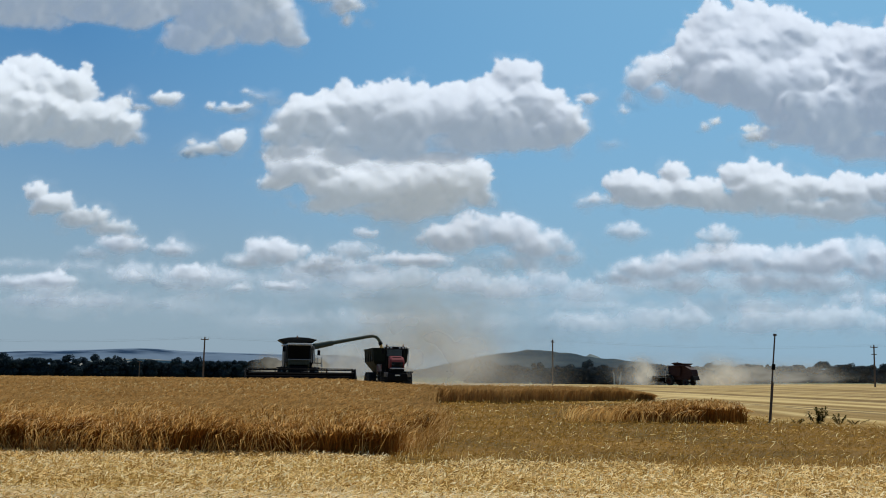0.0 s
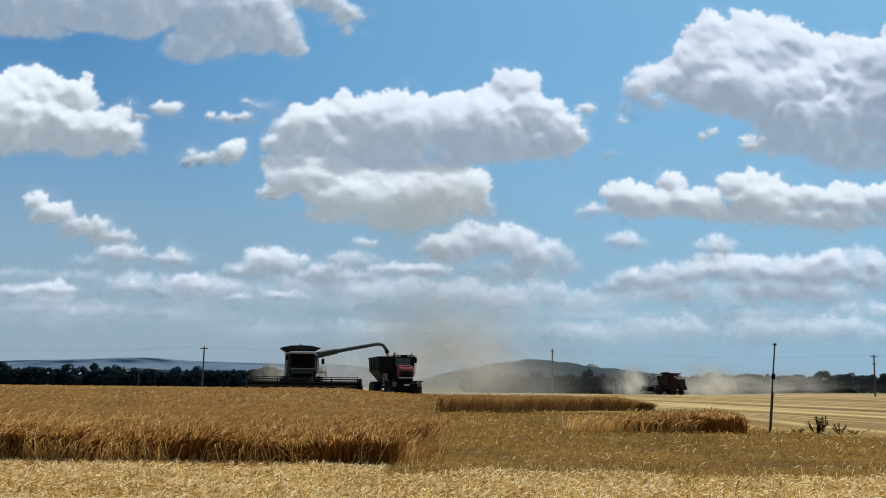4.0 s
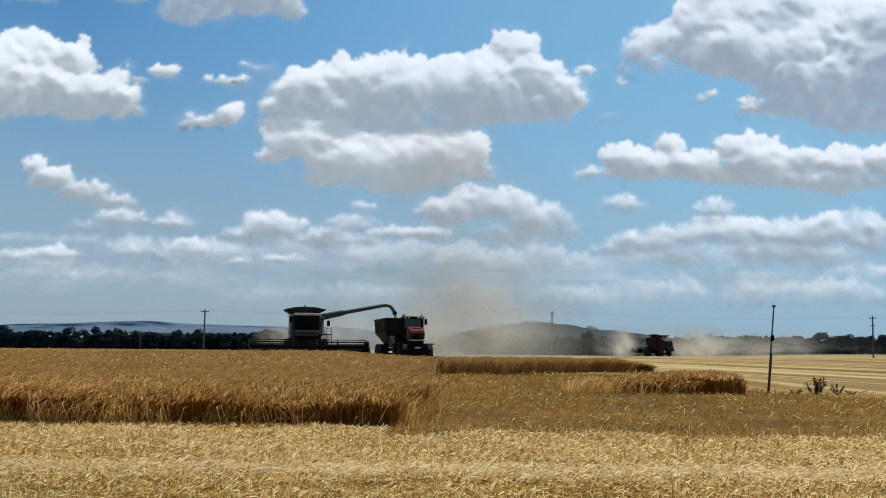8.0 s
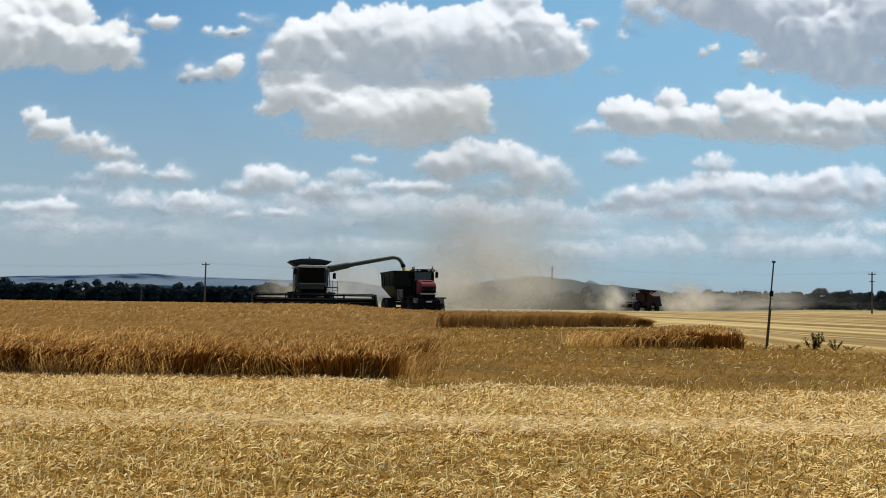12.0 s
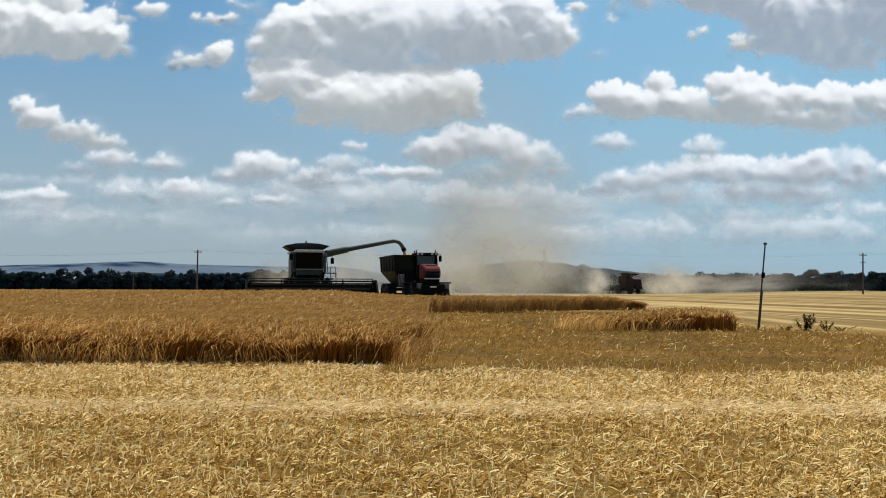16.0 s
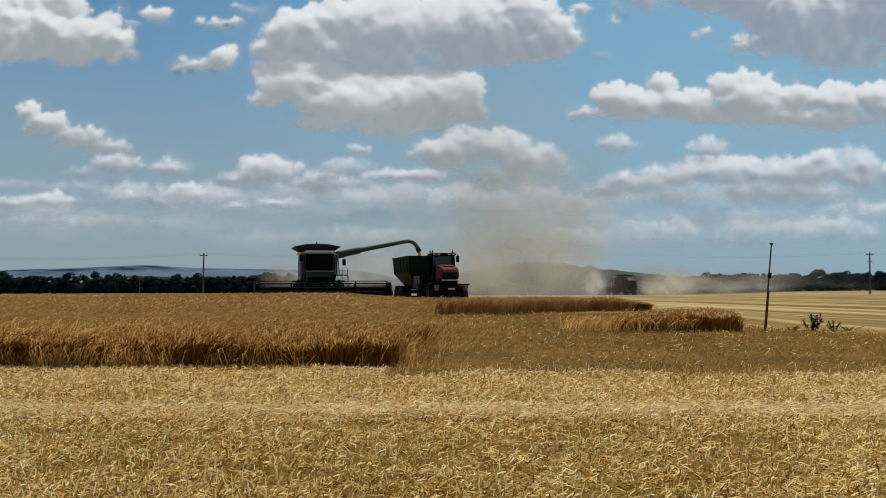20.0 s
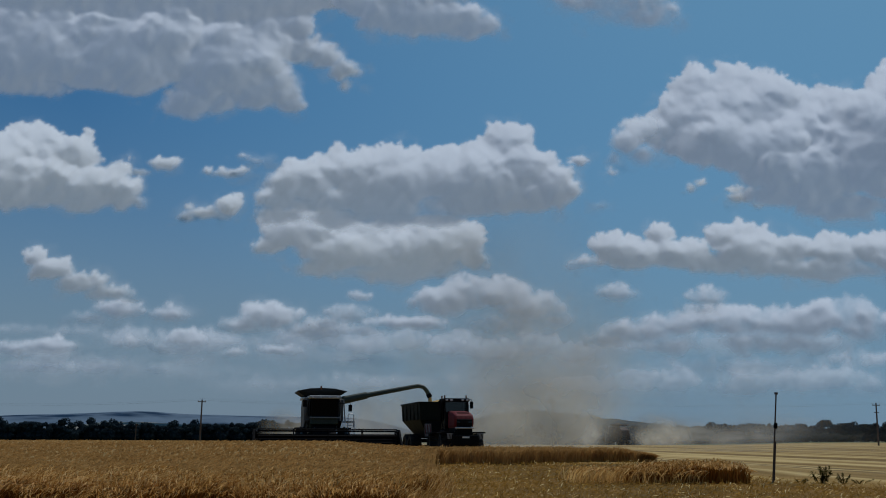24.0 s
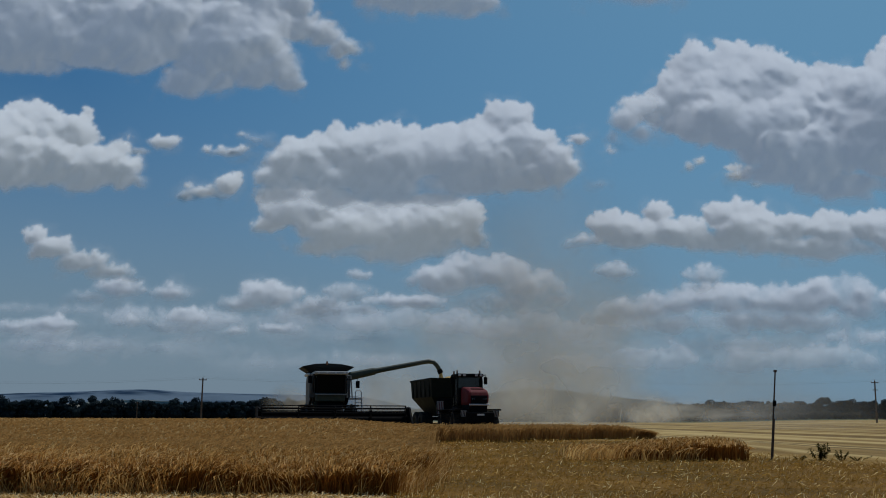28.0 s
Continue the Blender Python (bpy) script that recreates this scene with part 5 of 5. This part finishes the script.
    for i in range(5):
        part("step", box(B(), 1.7, 2.15, 2.42 + 0.03 * i, 2.6 + 0.03 * i, 0.85 + i * 0.36, 0.88 + i * 0.36, 0.008), M_STEEL, lad)
    part("handrail", tube(B(), [(1.7, 2.5, 2.58), (1.7, 2.5, 3.0), (1.8, 2.5, 3.1), (2.02, 2.5, 3.1), (2.1, 2.5, 3.0), (2.1, 2.5, 2.2)], 0.028, 6), M_STEEL, root)
    for x, dx in ((1.12, 0.03), (1.36, 0.12)):
        part("cab_stay", rod(B(), (x + dx, 2.45, 2.6), (x, 2.5, 4.1), 0.045), M_PLATE, root, "pale upright stay beside the cab")
    for s in (-1, 1):
        arc = [(s * 1.55, 3.3 + 1.18 * math.cos(radians(a)), 0.98 + 1.18 * math.sin(radians(a))) for a in range(20, 171, 15)]
        part("wheel_arch", tube(B(), arc, 0.07, 6), M_PALE, root)
    part("cab_sill", box(B(), -1.05, 1.05, 2.02, 2.2, 2.78, 2.86, 0.02), M_PLATE, root, "pale sill under the windscreen")
    part("rear_axle", rod(B(), (-1.3, 7.5, 0.7), (1.3, 7.5, 0.7), 0.12), dark, root)
    part("front_axle", rod(B(), (-1.5, 3.3, 0.98), (1.5, 3.3, 0.98), 0.2), dark, root)
    bm = B()
    prism(bm, [(8.4, 1.5), (8.6, 2.4), (9.4, 2.0), (9.8, 1.2), (9.0, 1.1)], -0.85, 0.85, 0.04)
    part("straw_chopper", bm, dark, root)
    if auger_out:
        a = part("unloading_auger", tube(B(), [(1.0, 4.7, 3.95), (1.7, 4.6, 4.18), (3.8, 4.5, 4.6), (6.7, 4.3, 5.16), (7.1, 4.25, 5.22), (7.42, 4.22, 5.16), (7.63, 4.2, 4.98), (7.78, 4.2, 4.76), (7.9, 4.2, 4.52)],
                                               [0.25, 0.25, 0.18, 0.155, 0.155, 0.155, 0.155, 0.155, 0.16]), paint, root, "unloading auger swung out over the grain cart")
        part("auger_knee", rod(B(), (1.55, 4.62, 4.12), (3.3, 4.52, 4.5), 0.29, 0.25, 14), paint, a)
        part("spout", rod(B(), (7.83, 4.2, 4.65), (7.96, 4.2, 4.4), 0.19, 0.2, 14), M_BLACK, a, "black rubber spout")
        part("grain_stream", rod(B(), (7.94, 4.2, 4.42), (8.02, 4.2, 3.75), 0.11, 0.2, 10), M_GRAIN, a, "falling stream of golden grain")
    else:
        part("unloading_auger", tube(B(), [(1.75, 4.4, 4.1), (1.8, 6.5, 4.2), (1.8, 9.3, 4.2), (1.8, 9.7, 4.0)], 0.2), paint, root)
    return root, reel


def tractor():
    root = thing("tractor", "large red articulated tractor on black rubber tracks pulling a grain cart", "tractor")
    # engine hood
    bm = B()
    prism(bm, [(-3.65, 2.3), (-3.7, 2.75), (-3.45, 3.02), (-2.6, 3.2), (-0.95, 3.3), (-0.95, 2.1), (-3.4, 2.1)], -0.74, 0.74, 0.2)
    hood = part("hood", bm, M_RED, root, "glossy red engine hood")
    part("hood_vent", box(B(), -0.45, 0.45, -3.2, -1.6, 3.06, 3.14, 0.02), M_BLACK, hood)
    bm = B()
    prism(bm, [(-3.72, 1.65), (-3.74, 2.68), (-3.62, 2.7), (-3.55, 1.65)], -0.58, 0.58, 0.03)
    grille = part("grille", bm, M_BLACK, root, "black front grille")
    for i in range(5):
        part("grille_bar", box(B(), -0.54, 0.54, -3.77, -3.73, 1.78 + i * 0.16, 1.82 + i * 0.16, 0.01), M_BLACK, grille)
    for s in (-1, 1):
        part("headlight", box(B(), min(s * 0.28, s * 0.54), max(s * 0.28, s * 0.54), -3.79, -3.73, 2.44, 2.56, 0.02), M_GLASS, grille)
        part("hood_side", box(B(), s * 0.61 - 0.03, s * 0.61 + 0.03, -3.5, -1.0, 1.6, 2.2, 0.04), M_BLACK, root)
    part("trim_bar", box(B(), -0.72, 0.72, -3.84, -3.72, 2.1, 2.2, 0.03), M_CHROME, root, "bright horizontal trim bar")
    part("chassis", box(B(), -0.55, 0.55, -3.6, 3.4, 0.95, 1.7, 0.06), M_BLACK, root)
    part("bumper", box(B(), -1.0, 1.0, -4.15, -3.7, 1.05, 1.7, 0.08), M_BLACK, root)
    part("number_plate", box(B(), -0.26, 0.26, -4.18, -4.155, 1.5, 1.6, 0.006), M_WHITE, root)
    for s in (-1, 1):
        for y in (-2.35, 2.35):
            track_unit(root, s * 1.22, y, 2.3, 1.75, 0.76)
            part("fender", box(B(), min(s * 0.7, s * 1.65), max(s * 0.7, s * 1.65), y - 1.15, y + 0.95, 1.8, 1.9, 0.05), M_BLACK, root)
    # cab
    cab = part("cab", box(B(), -0.95, 0.95, -0.95, 0.95, 1.75, 2.05, 0.05), M_BLACK, root, "black glazed cab")
    for x in (-0.9, 0.9):
        for y in (-0.9, 0.05, 0.9):
            part("pillar", rod(B(), (x, y, 2.0), (x * 0.97, y * 0.95, 3.95), 0.05), M_BLACK, cab)
        part("side_pane", box(B(), x - 0.012, x + 0.012, -0.85, 0.85, 2.1, 3.9, 0.004), M_GLASS, cab)
    for y, nm in ((-0.9, "windscreen"), (0.9, "rear_window")):
        part(nm, box(B(), -0.85, 0.85, y - 0.01, y + 0.01, 2.15, 3.9, 0.004), M_GLASS, cab)
    roof = part("cab_roof", box(B(), -1.0, 1.0, -1.1, 1.1, 3.92, 4.14, 0.09), M_BLACK, root)
    for x in (-0.8, -0.45, 0.45, 0.8):
        part("work_lamp", box(B(), x - 0.1, x + 0.1, -1.14, -1.08, 3.97, 4.08, 0.02), M_LAMP, roof)
    for x, y in ((-0.85, -0.5), (0.85, -0.5), (-0.85, 0.6)):
        part("beacon_lamp", rod(B(), (x, y, 4.12), (x, y, 4.36), 0.07, 0.055), M_ORANGE, roof)
    bm = box(B(), -0.28, 0.28, 0.1, 0.55, 2.5, 2.68, 0.06)
    box(bm, -0.28, 0.28, 0.45, 0.6, 2.6, 3.4, 0.06)
    part("seat", bm, M_INTERIOR, cab)
    part("steering_wheel", rod(B(), (0, -0.3, 2.9), (0, -0.24, 2.94), 0.22), M_INTERIOR, cab)
    st = part("exhaust_stack", tube(B(), [(0.82, -1.1, 2.3), (0.82, -1.1, 3.7), (0.82, -1.05, 3.95), (0.86, -0.95, 4.05)], [0.13, 0.1, 0.07, 0.07]), M_BLACK, root)
    part("air_cleaner", rod(B(), (-0.82, -1.15, 2.3), (-0.82, -1.15, 3.2), 0.14), M_BLACK, root)
    mirror(root, 1.0, 1.2, -0.85, 4.02)
    mirror(root, -1.0, -1.3, -0.85, 4.02)
    for s in (-1, 1):
        part("plate_bracket", rod(B(), (s * 0.9, -3.9, 1.45), (s * 1.2, -3.9, 1.6), 0.03), M_BLACK, root)
        striped_plate(s * 1.14, -3.95, 1.62, 0.42, 0.36, root, M_BLACK if s > 0 else M_MAROON)
    steps = part("steps", box(B(), -1.35, -0.95, -0.5, 0.1, 0.75, 0.8, 0.02), M_BLACK, root)
    for i in range(3):
        part("step", box(B(), -1.35, -0.95, -0.5, 0.1, 1.1 + 0.32 * i, 1.14 + 0.32 * i, 0.02), M_BLACK, steps)
    return root


def grain_cart():
    root = thing("grain_cart", "dark green grain cart being filled behind the tractor", "trailer")
    zt, zm, zb = 3.84, 2.7, 1.5

    def ring(w, l, z):
        return [(-w, -l, z), (w, -l, z), (w, l, z), (-w, l, z)]

    def shell(name, a, b, label=""):
        bm = B()
        va, vb = [bm.verts.new(p) for p in a], [bm.verts.new(p) for p in b]
        for i in range(4):
            bm.faces.new((va[i], va[(i + 1) % 4], vb[(i + 1) % 4], vb[i]))
        bmesh.ops.recalc_face_normals(bm, faces=bm.faces[:])
        bmesh.ops.solidify(bm, geom=bm.faces[:], thickness=0.05)
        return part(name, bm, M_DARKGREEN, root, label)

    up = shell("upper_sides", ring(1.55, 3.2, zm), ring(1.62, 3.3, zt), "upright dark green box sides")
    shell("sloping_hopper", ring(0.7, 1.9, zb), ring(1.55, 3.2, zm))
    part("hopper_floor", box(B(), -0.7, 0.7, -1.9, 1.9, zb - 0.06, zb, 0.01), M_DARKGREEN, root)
    for s in (-1, 1):
        for i in range(5):
            y = -2.6 + i * 1.3
            part("rib", box(B(), s * 1.6 - 0.04, s * 1.6 + 0.04, y - 0.05, y + 0.05, zm, zt, 0.015), M_DARKGREEN, up)
        part("rim", box(B(), s * 1.62 - 0.06, s * 1.62 + 0.06, -3.36, 3.36, zt - 0.02, zt + 0.1, 0.02), M_DARKGREEN, up)
        part("end_rim", box(B(), -1.56, 1.56, s * 3.3 - 0.06, s * 3.3 + 0.06, zt - 0.02, zt + 0.1, 0.02), M_DARKGREEN, up)
        wheel(root, s * 1.3, -0.1, 0.85, 0.75, M_DARKGREEN)
        wheel(root, s * 1.3, 1.75, 0.85, 0.75, M_DARKGREEN)
        part("frame_rail", box(B(), s * 0.6 - 0.08, s * 0.6 + 0.08, -3.3, 3.0, 1.15, 1.4, 0.02), M_BLACK, root)
    part("corner_post", rod(B(), (1.6, -3.38, 2.3), (1.66, -3.38, 3.95), 0.05), M_WHITE, root, "pale front corner post")
    bm = B()
    n = 14
    vs = [[bm.verts.new((-1.5 + 3.0 * i / n, -3.1 + 6.2 * j / n, 3.45 + 0.72 * math.exp(-((i / n - 0.62) ** 2 + (j / n - 0.4) ** 2) * 8))) for i in range(n + 1)] for j in range(n + 1)]
    for j in range(n):
        for i in range(n):
            bm.faces.new((vs[j][i], vs[j][i + 1], vs[j + 1][i + 1], vs[j + 1][i]))
    part("grain_load", bm, M_GRAIN, root, "heap of golden grain")
    bm = B()
    prism(bm, [(-3.2, 1.2), (-3.2, 1.45), (-5.0, 1.0), (-5.0, 0.85)], -0.14, 0.14, 0.02)
    part("drawbar", bm, M_BLACK, root)
    part("axle", rod(rod(B(), (-1.3, -0.1, 0.85), (1.3, -0.1, 0.85), 0.12), (-1.3, 1.75, 0.85), (1.3, 1.75, 0.85), 0.12), M_BLACK, root)
    part("front_panel", box(B(), -1.2, 1.2, -3.42, -3.36, 1.7, 2.6, 0.03), M_BLACK, root)
    for s in (-1, 1):
        striped_plate(s * 1.05, -3.46, 2.0, 0.46, 0.85, root, M_RED)
    lad = part("ladder", rod(rod(B(), (0.75, -3.4, 1.6), (0.75, -3.4, 3.9), 0.025), (1.05, -3.4, 1.6), (1.05, -3.4, 3.9), 0.025), M_STEEL, root)
    for i in range(7):
        part("rung", rod(B(), (0.75, -3.4, 1.75 + 0.32 * i), (1.05, -3.4, 1.75 + 0.32 * i), 0.018, seg=6), M_STEEL, lad)
    return root


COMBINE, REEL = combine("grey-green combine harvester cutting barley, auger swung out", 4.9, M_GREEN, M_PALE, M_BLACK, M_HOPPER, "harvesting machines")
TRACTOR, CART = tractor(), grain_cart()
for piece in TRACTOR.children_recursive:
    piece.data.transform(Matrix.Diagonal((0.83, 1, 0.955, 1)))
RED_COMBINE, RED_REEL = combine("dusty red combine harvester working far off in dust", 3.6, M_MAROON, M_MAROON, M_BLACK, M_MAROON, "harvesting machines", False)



def car():
    root = thing("car", "small white estate car driving along the far field road", "car")
    bm = B()
    prism(bm, [(-2.1, 0.35), (-2.15, 0.75), (-1.1, 0.92), (2.1, 0.95), (2.15, 0.4)], -0.85, 0.85, 0.08)
    part("body", bm, M_WHITE, root)
    bm = B()
    prism(bm, [(-1.05, 0.9), (-0.35, 1.42), (1.7, 1.45), (2.05, 0.92)], -0.74, 0.74, 0.06)
    part("roof", bm, M_WHITE, root)
    for s in (-1, 1):
        bm = B()
        prism(bm, [(-0.85, 0.96), (-0.3, 1.34), (1.6, 1.36), (1.85, 0.97)], s * 0.75 - 0.01, s * 0.75 + 0.01, 0)
        part("side_window", bm, M_GLASS, root)
        for y in (-1.35, 1.35):
            w = part("wheel", rod(B(), (s * 0.66, y, 0.31), (s * 0.86, y, 0.31), 0.31, seg=18), M_RUBBER, root)
            part("rim", rod(B(), (s * 0.68, y, 0.31), (s * 0.875, y, 0.31), 0.19, seg=14), M_STEEL, w)
        part("headlight", box(B(), min(s * 0.45, s * 0.78), max(s * 0.45, s * 0.78), -2.17, -2.1, 0.6, 0.72, 0.02), M_LAMP, root)
    return root


CAR = car()

# ---- post and weeds at the field's edge ----


def build_post():
    x, y = 12.2, 38.6
    root = thing("marker_post", "thin dark leaning wooden post with a small box", "post")
    root.matrix_basis = pose(x, y, gz(x, y), 0, 5.3, 0)
    rod_part("shaft", (0, 0, -0.2), (0, 0, 3.3), 0.036, 0.028, M_POLE, root)
    part("cap", box(B(), -0.055, 0.055, -0.055, 0.055, 3.28, 3.36, 0.01), M_POLE, root)
    part("box", box(B(), -0.065, 0.065, -0.11, -0.035, 1.98, 2.2, 0.02), M_BLACK, root)
    part("stay", rod(B(), (0.05, 0.02, 0.05), (0.05, 0.02, 1.5), 0.025), M_POLE, root)


build_post()


def weed_clump(x, y, h, spread, seed, label):
    rng = np.random.default_rng(seed)
    root = thing("weed_clump", label, "weeds", "weeds beside the post")
    root.matrix_basis = pose(x, y, gz(x, y))
    for i in range(7):
        a, r = rng.uniform(0, 6.28), rng.uniform(0.2, 1) * spread
        hh = h * rng.uniform(0.55, 1.05)
        tip = (math.cos(a) * r, math.sin(a) * r * 0.6, hh)
        s = part("stem", tube(B(), [(math.cos(a) * r * 0.3, 0, -0.02), (math.cos(a) * r * 0.6, math.sin(a) * r * 0.3, hh * 0.6), tip], [0.012, 0.009, 0.004], 5), M_WEED, root)
        n = 52
        t = rng.uniform(0.15, 1, n)
        c = np.stack([math.cos(a) * r * (0.3 + 0.7 * t), math.sin(a) * r * 0.6 * t, hh * t], 1)
        d = rng.normal(size=(n, 3)) * np.array([1, 1, 0.5])
        d /= np.linalg.norm(d, axis=1)[:, None]
        ln = rng.uniform(0.14, 0.36, n)[:, None] * max(h, 0.2)
        sd = np.cross(d, [0, 0, 1.0]) * 0.06 * max(h, 0.2)
        v = np.stack([c, c + d * ln * 0.5 - sd, c + d * ln, c + d * ln * 0.5 + sd], 1).reshape(-1, 3)
        b = np.arange(n) * 4
        raw_mesh("leaves", v, np.stack([b, b + 1, b + 2, b + 3], 1), M_WEED, s)
    return root


weed_clump(13.9, 38.2, 0.66, 0.46, 1, "tall green thistle-like weeds beside the post")
weed_clump(14.75, 38.3, 0.36, 0.35, 2, "low green weeds beside the post")
weed_clump(13.0, 37.9, 0.17, 0.9, 3, "low spreading green weeds at the foot of the post")
weed_clump(15.2, 38.0, 0.14, 0.9, 4, "low green weeds beside the post")

# ---- harvest dust ----


def dust_mat(name, cover, colour, lo=0.3, hi=0.68):
    """Airborne dust in soft-edged billows: dense in the middle, broken up by eddies."""
    m, nt, out = nodes_of(name)
    co = coords(nt)
    ln = node(nt, "VectorMath", {0: co}, op="LENGTH").outputs["Value"]
    info = nt.nodes.new("ShaderNodeObjectInfo")
    off = node(nt, "VectorMath", {0: co, 1: (0, 0, 0)}, op="ADD")
    sh = node(nt, "CombineXYZ", {0: math_n(nt, "MULTIPLY", info.outputs["Random"], 37.0)})
    nt.links.new(sh.outputs[0], off.inputs[1])
    f = noise_tex(nt, off.outputs[0], 1.4, 2, 0.45)
    soft = node(nt, "MapRange", {0: ln, 1: 1.0, 2: 0.25})
    soft.interpolation_type = "SMOOTHSTEP"
    a = math_n(nt, "MULTIPLY", soft.outputs[0], grey_ramp(nt, f, lo, hi))
    a = math_n(nt, "MULTIPLY", a, cover)
    d, tr = node(nt, "BsdfDiffuse", {0: (*colour, 1)}), node(nt, "BsdfTranslucent", {0: (*colour, 1)})
    s = node(nt, "MixShader", {0: 0.5, 1: d.outputs[0], 2: tr.outputs[0]})
    mx = node(nt, "MixShader", {0: a, 1: node(nt, "BsdfTransparent").outputs[0], 2: s.outputs[0]})
    nt.links.new(mx.outputs[0], out.inputs[0])
    return m


M_DUST_THICK = dust_mat("thick_dust", 0.95, (0.85, 0.80, 0.68), 0.18, 0.72)
M_DUST = dust_mat("harvest_dust", 0.68, (0.76, 0.725, 0.64))
M_DUST_THIN = dust_mat("thin_dust", 0.34, (0.71, 0.69, 0.635))


def billow_mesh():
    """A bulging shell one unit in radius, open at the back."""
    n = 24
    g = np.linspace(-1, 1, n)
    X, Z = np.meshgrid(g, g)
    r2 = np.clip(X ** 2 + Z ** 2, 0, 2)
    Y = -0.35 * (1 - r2 / 2) + 0.06 * np.sin(X * 5 + 1) * np.cos(Z * 4)
    i = (np.arange(n - 1)[:, None] * n + np.arange(n - 1)[None]).ravel()
    v = np.stack([X, Y, Z], -1).reshape(-1, 3)
    f = np.stack([i, i + 1, i + 1 + n, i + n], 1)
    f = f[np.hypot(v[f, 0].mean(1), v[f, 2].mean(1)) < 1.0]     # round, not square
    used, inv = np.unique(f, return_inverse=True)
    return v[used], inv.reshape(-1, 4)


def dust_cloud(label, billows):
    """billows: (x, y, z, half-width, half-height, material), about the thing's base."""
    root = thing("dust_cloud", label, "dust", "harvest dust")
    v, f = billow_mesh()
    for x, y, z, w, h, m in billows:
        ob = raw_mesh("billow", v, f, m, root, smooth=True)
        ob.matrix_basis = Matrix.Translation((x, y, z)) @ Matrix.Diagonal((w, min(w, h), h, 1))
    return root


T1, T2, T3 = M_DUST_THICK, M_DUST, M_DUST_THIN
DUST_A = dust_cloud("tan harvest dust rising behind the combine and the grain cart",
                    [(-2.5, 9, 2.6, 5.5, 5, T2), (1, 8, 5, 9.5, 8, T2), (3, 11, 3.4, 8, 5.6, T2), (1, 20, 14, 15, 17, T3)])
DUST_L = dust_cloud("thin tan dust drifting off beside the combine's header", [(2.2, 0, 1.9, 3.2, 2.4, T1)])
DUST_C = dust_cloud("tan dust hanging between the combine and the grain cart", [(0.6, 1, 2.8, 5, 5, T1), (1.5, 3, 6, 7, 7, T3)])
DUST_H = dust_cloud("high thin haze of tan dust over the harvest", [(0, 0, 8, 14, 13, T3), (2, 3, 6, 14, 12, T3)])
DUST_S = dust_cloud("wide thin haze of tan dust spreading over the field", [(0, 0, 7, 19, 11, T3), (22, 6, 5, 22, 10, T3), (-12, 3, 6, 15, 9, T3)])
# veil of dust material added before the far trees to haze them
VEIL_R = dust_cloud("thin tan veil added to haze the far trees", [(70, 0, 4, 34, 9, T3), (112, 6, 4, 36, 8, T3)])
DUST_D = dust_cloud("broad tan dust drifting across the field from the harvest", [(0, 0, 4, 8.5, 6, T2), (-4, 2, 2.6, 7, 4.6, T2), (2, 4, 7, 10, 8, T3)])
DUST_B = dust_cloud("pale dust trailing behind the far red combine", [(-9, 8, 3, 6.5, 5, T2), (-7.5, 5, 2.8, 4.4, 5, T1), (-8.6, -3, 2.2, 3.6, 3.8, T1), (-8, -1, 2.4, 3.4, 4.2, T1), (7.5, 5, 2, 5, 3.6, T1), (10.5, 3, 2.2, 5.5, 3.6, T1), (14, 8, 2.6, 7, 4.2, T1), (10.5, 6, 2.6, 7.5, 4.8, T1), (11, 13, 3.4, 9, 5.8, T1), (20, 15, 2.8, 11, 4.6, T1), (33, 17, 2.3, 14, 3.6, T2)])


def motions():
    for ob, (dx, dz) in CLOUDS:
        x, y, z = ob.location
        walk(ob, [(0, pose(x - 22.4 * dx, y, z - 22.4 * dz)), (28, pose(x + 5.6 * dx, y, z + 5.6 * dz))])

    def on_ground(x, y, turn):
        return pose(x, y, gz(x, y), 0, 0, turn)

    walk(COMBINE, [(0, on_ground(-13.5, 90.3, 13)), (14, on_ground(-10.4, 77.5, 13)), (28, on_ground(-7.45, 64.8, 13))])
    walk(TRACTOR, [(0, on_ground(-4.9, 87.5, 7)), (14, on_ground(-1.75, 74.8, 9)), (28, on_ground(1.05, 62.0, 10))])
    walk(CART, [(0, on_ground(-6.2, 95.2, 12)), (14, on_ground(-3.4, 82.4, 13)), (28, on_ground(-0.45, 69.5, 14))])
    walk(RED_COMBINE, [(0, on_ground(47.3, 222.0, -148)), (28, on_ground(36.6, 245.0, -168))])
    walk(CAR, [(0, on_ground(691.0, 540, -90)), (28, on_ground(136.6, 540, -90))])
    for reel in (REEL, RED_REEL):
        walk(reel, [(k * 0.4, pose(0, -0.45, 1.06 + LIFT, 62 * k)) for k in range(71)])
    walk(DUST_A, [(0, pose(-3, 100, 0.3)), (14, pose(3, 89, 0.3)), (28, pose(8, 79, 0.3))])
    walk(DUST_D, [(0, pose(-5, 116, 0.5)), (14, pose(3.5, 112, 0.5)), (28, pose(11.0, 106, 0.5))])
    walk(DUST_L, [(0, pose(-20.2, 103.5, 0.3)), (28, pose(-13.8, 77, 0.3))])
    walk(DUST_C, [(0, pose(-12, 103, 0.3)), (28, pose(-5, 81, 0.3))])
    walk(DUST_H, [(0, pose(1, 104, -7)), (14, pose(4, 100, -2)), (28, pose(8, 96, 4))])
    walk(DUST_S, [(0, pose(6, 118, -16)), (14, pose(9, 112, -14)), (21, pose(11, 109, -11)), (24.5, pose(12, 107.5, -4)), (28, pose(13, 106, 1))])
    walk(VEIL_R, [(0, pose(4, 330, 0)), (28, pose(0, 330, 0))])
    walk(DUST_B, [(0, pose(50.8, 222, 0.5)), (28, pose(39.8, 245, 0.5))])


motions()
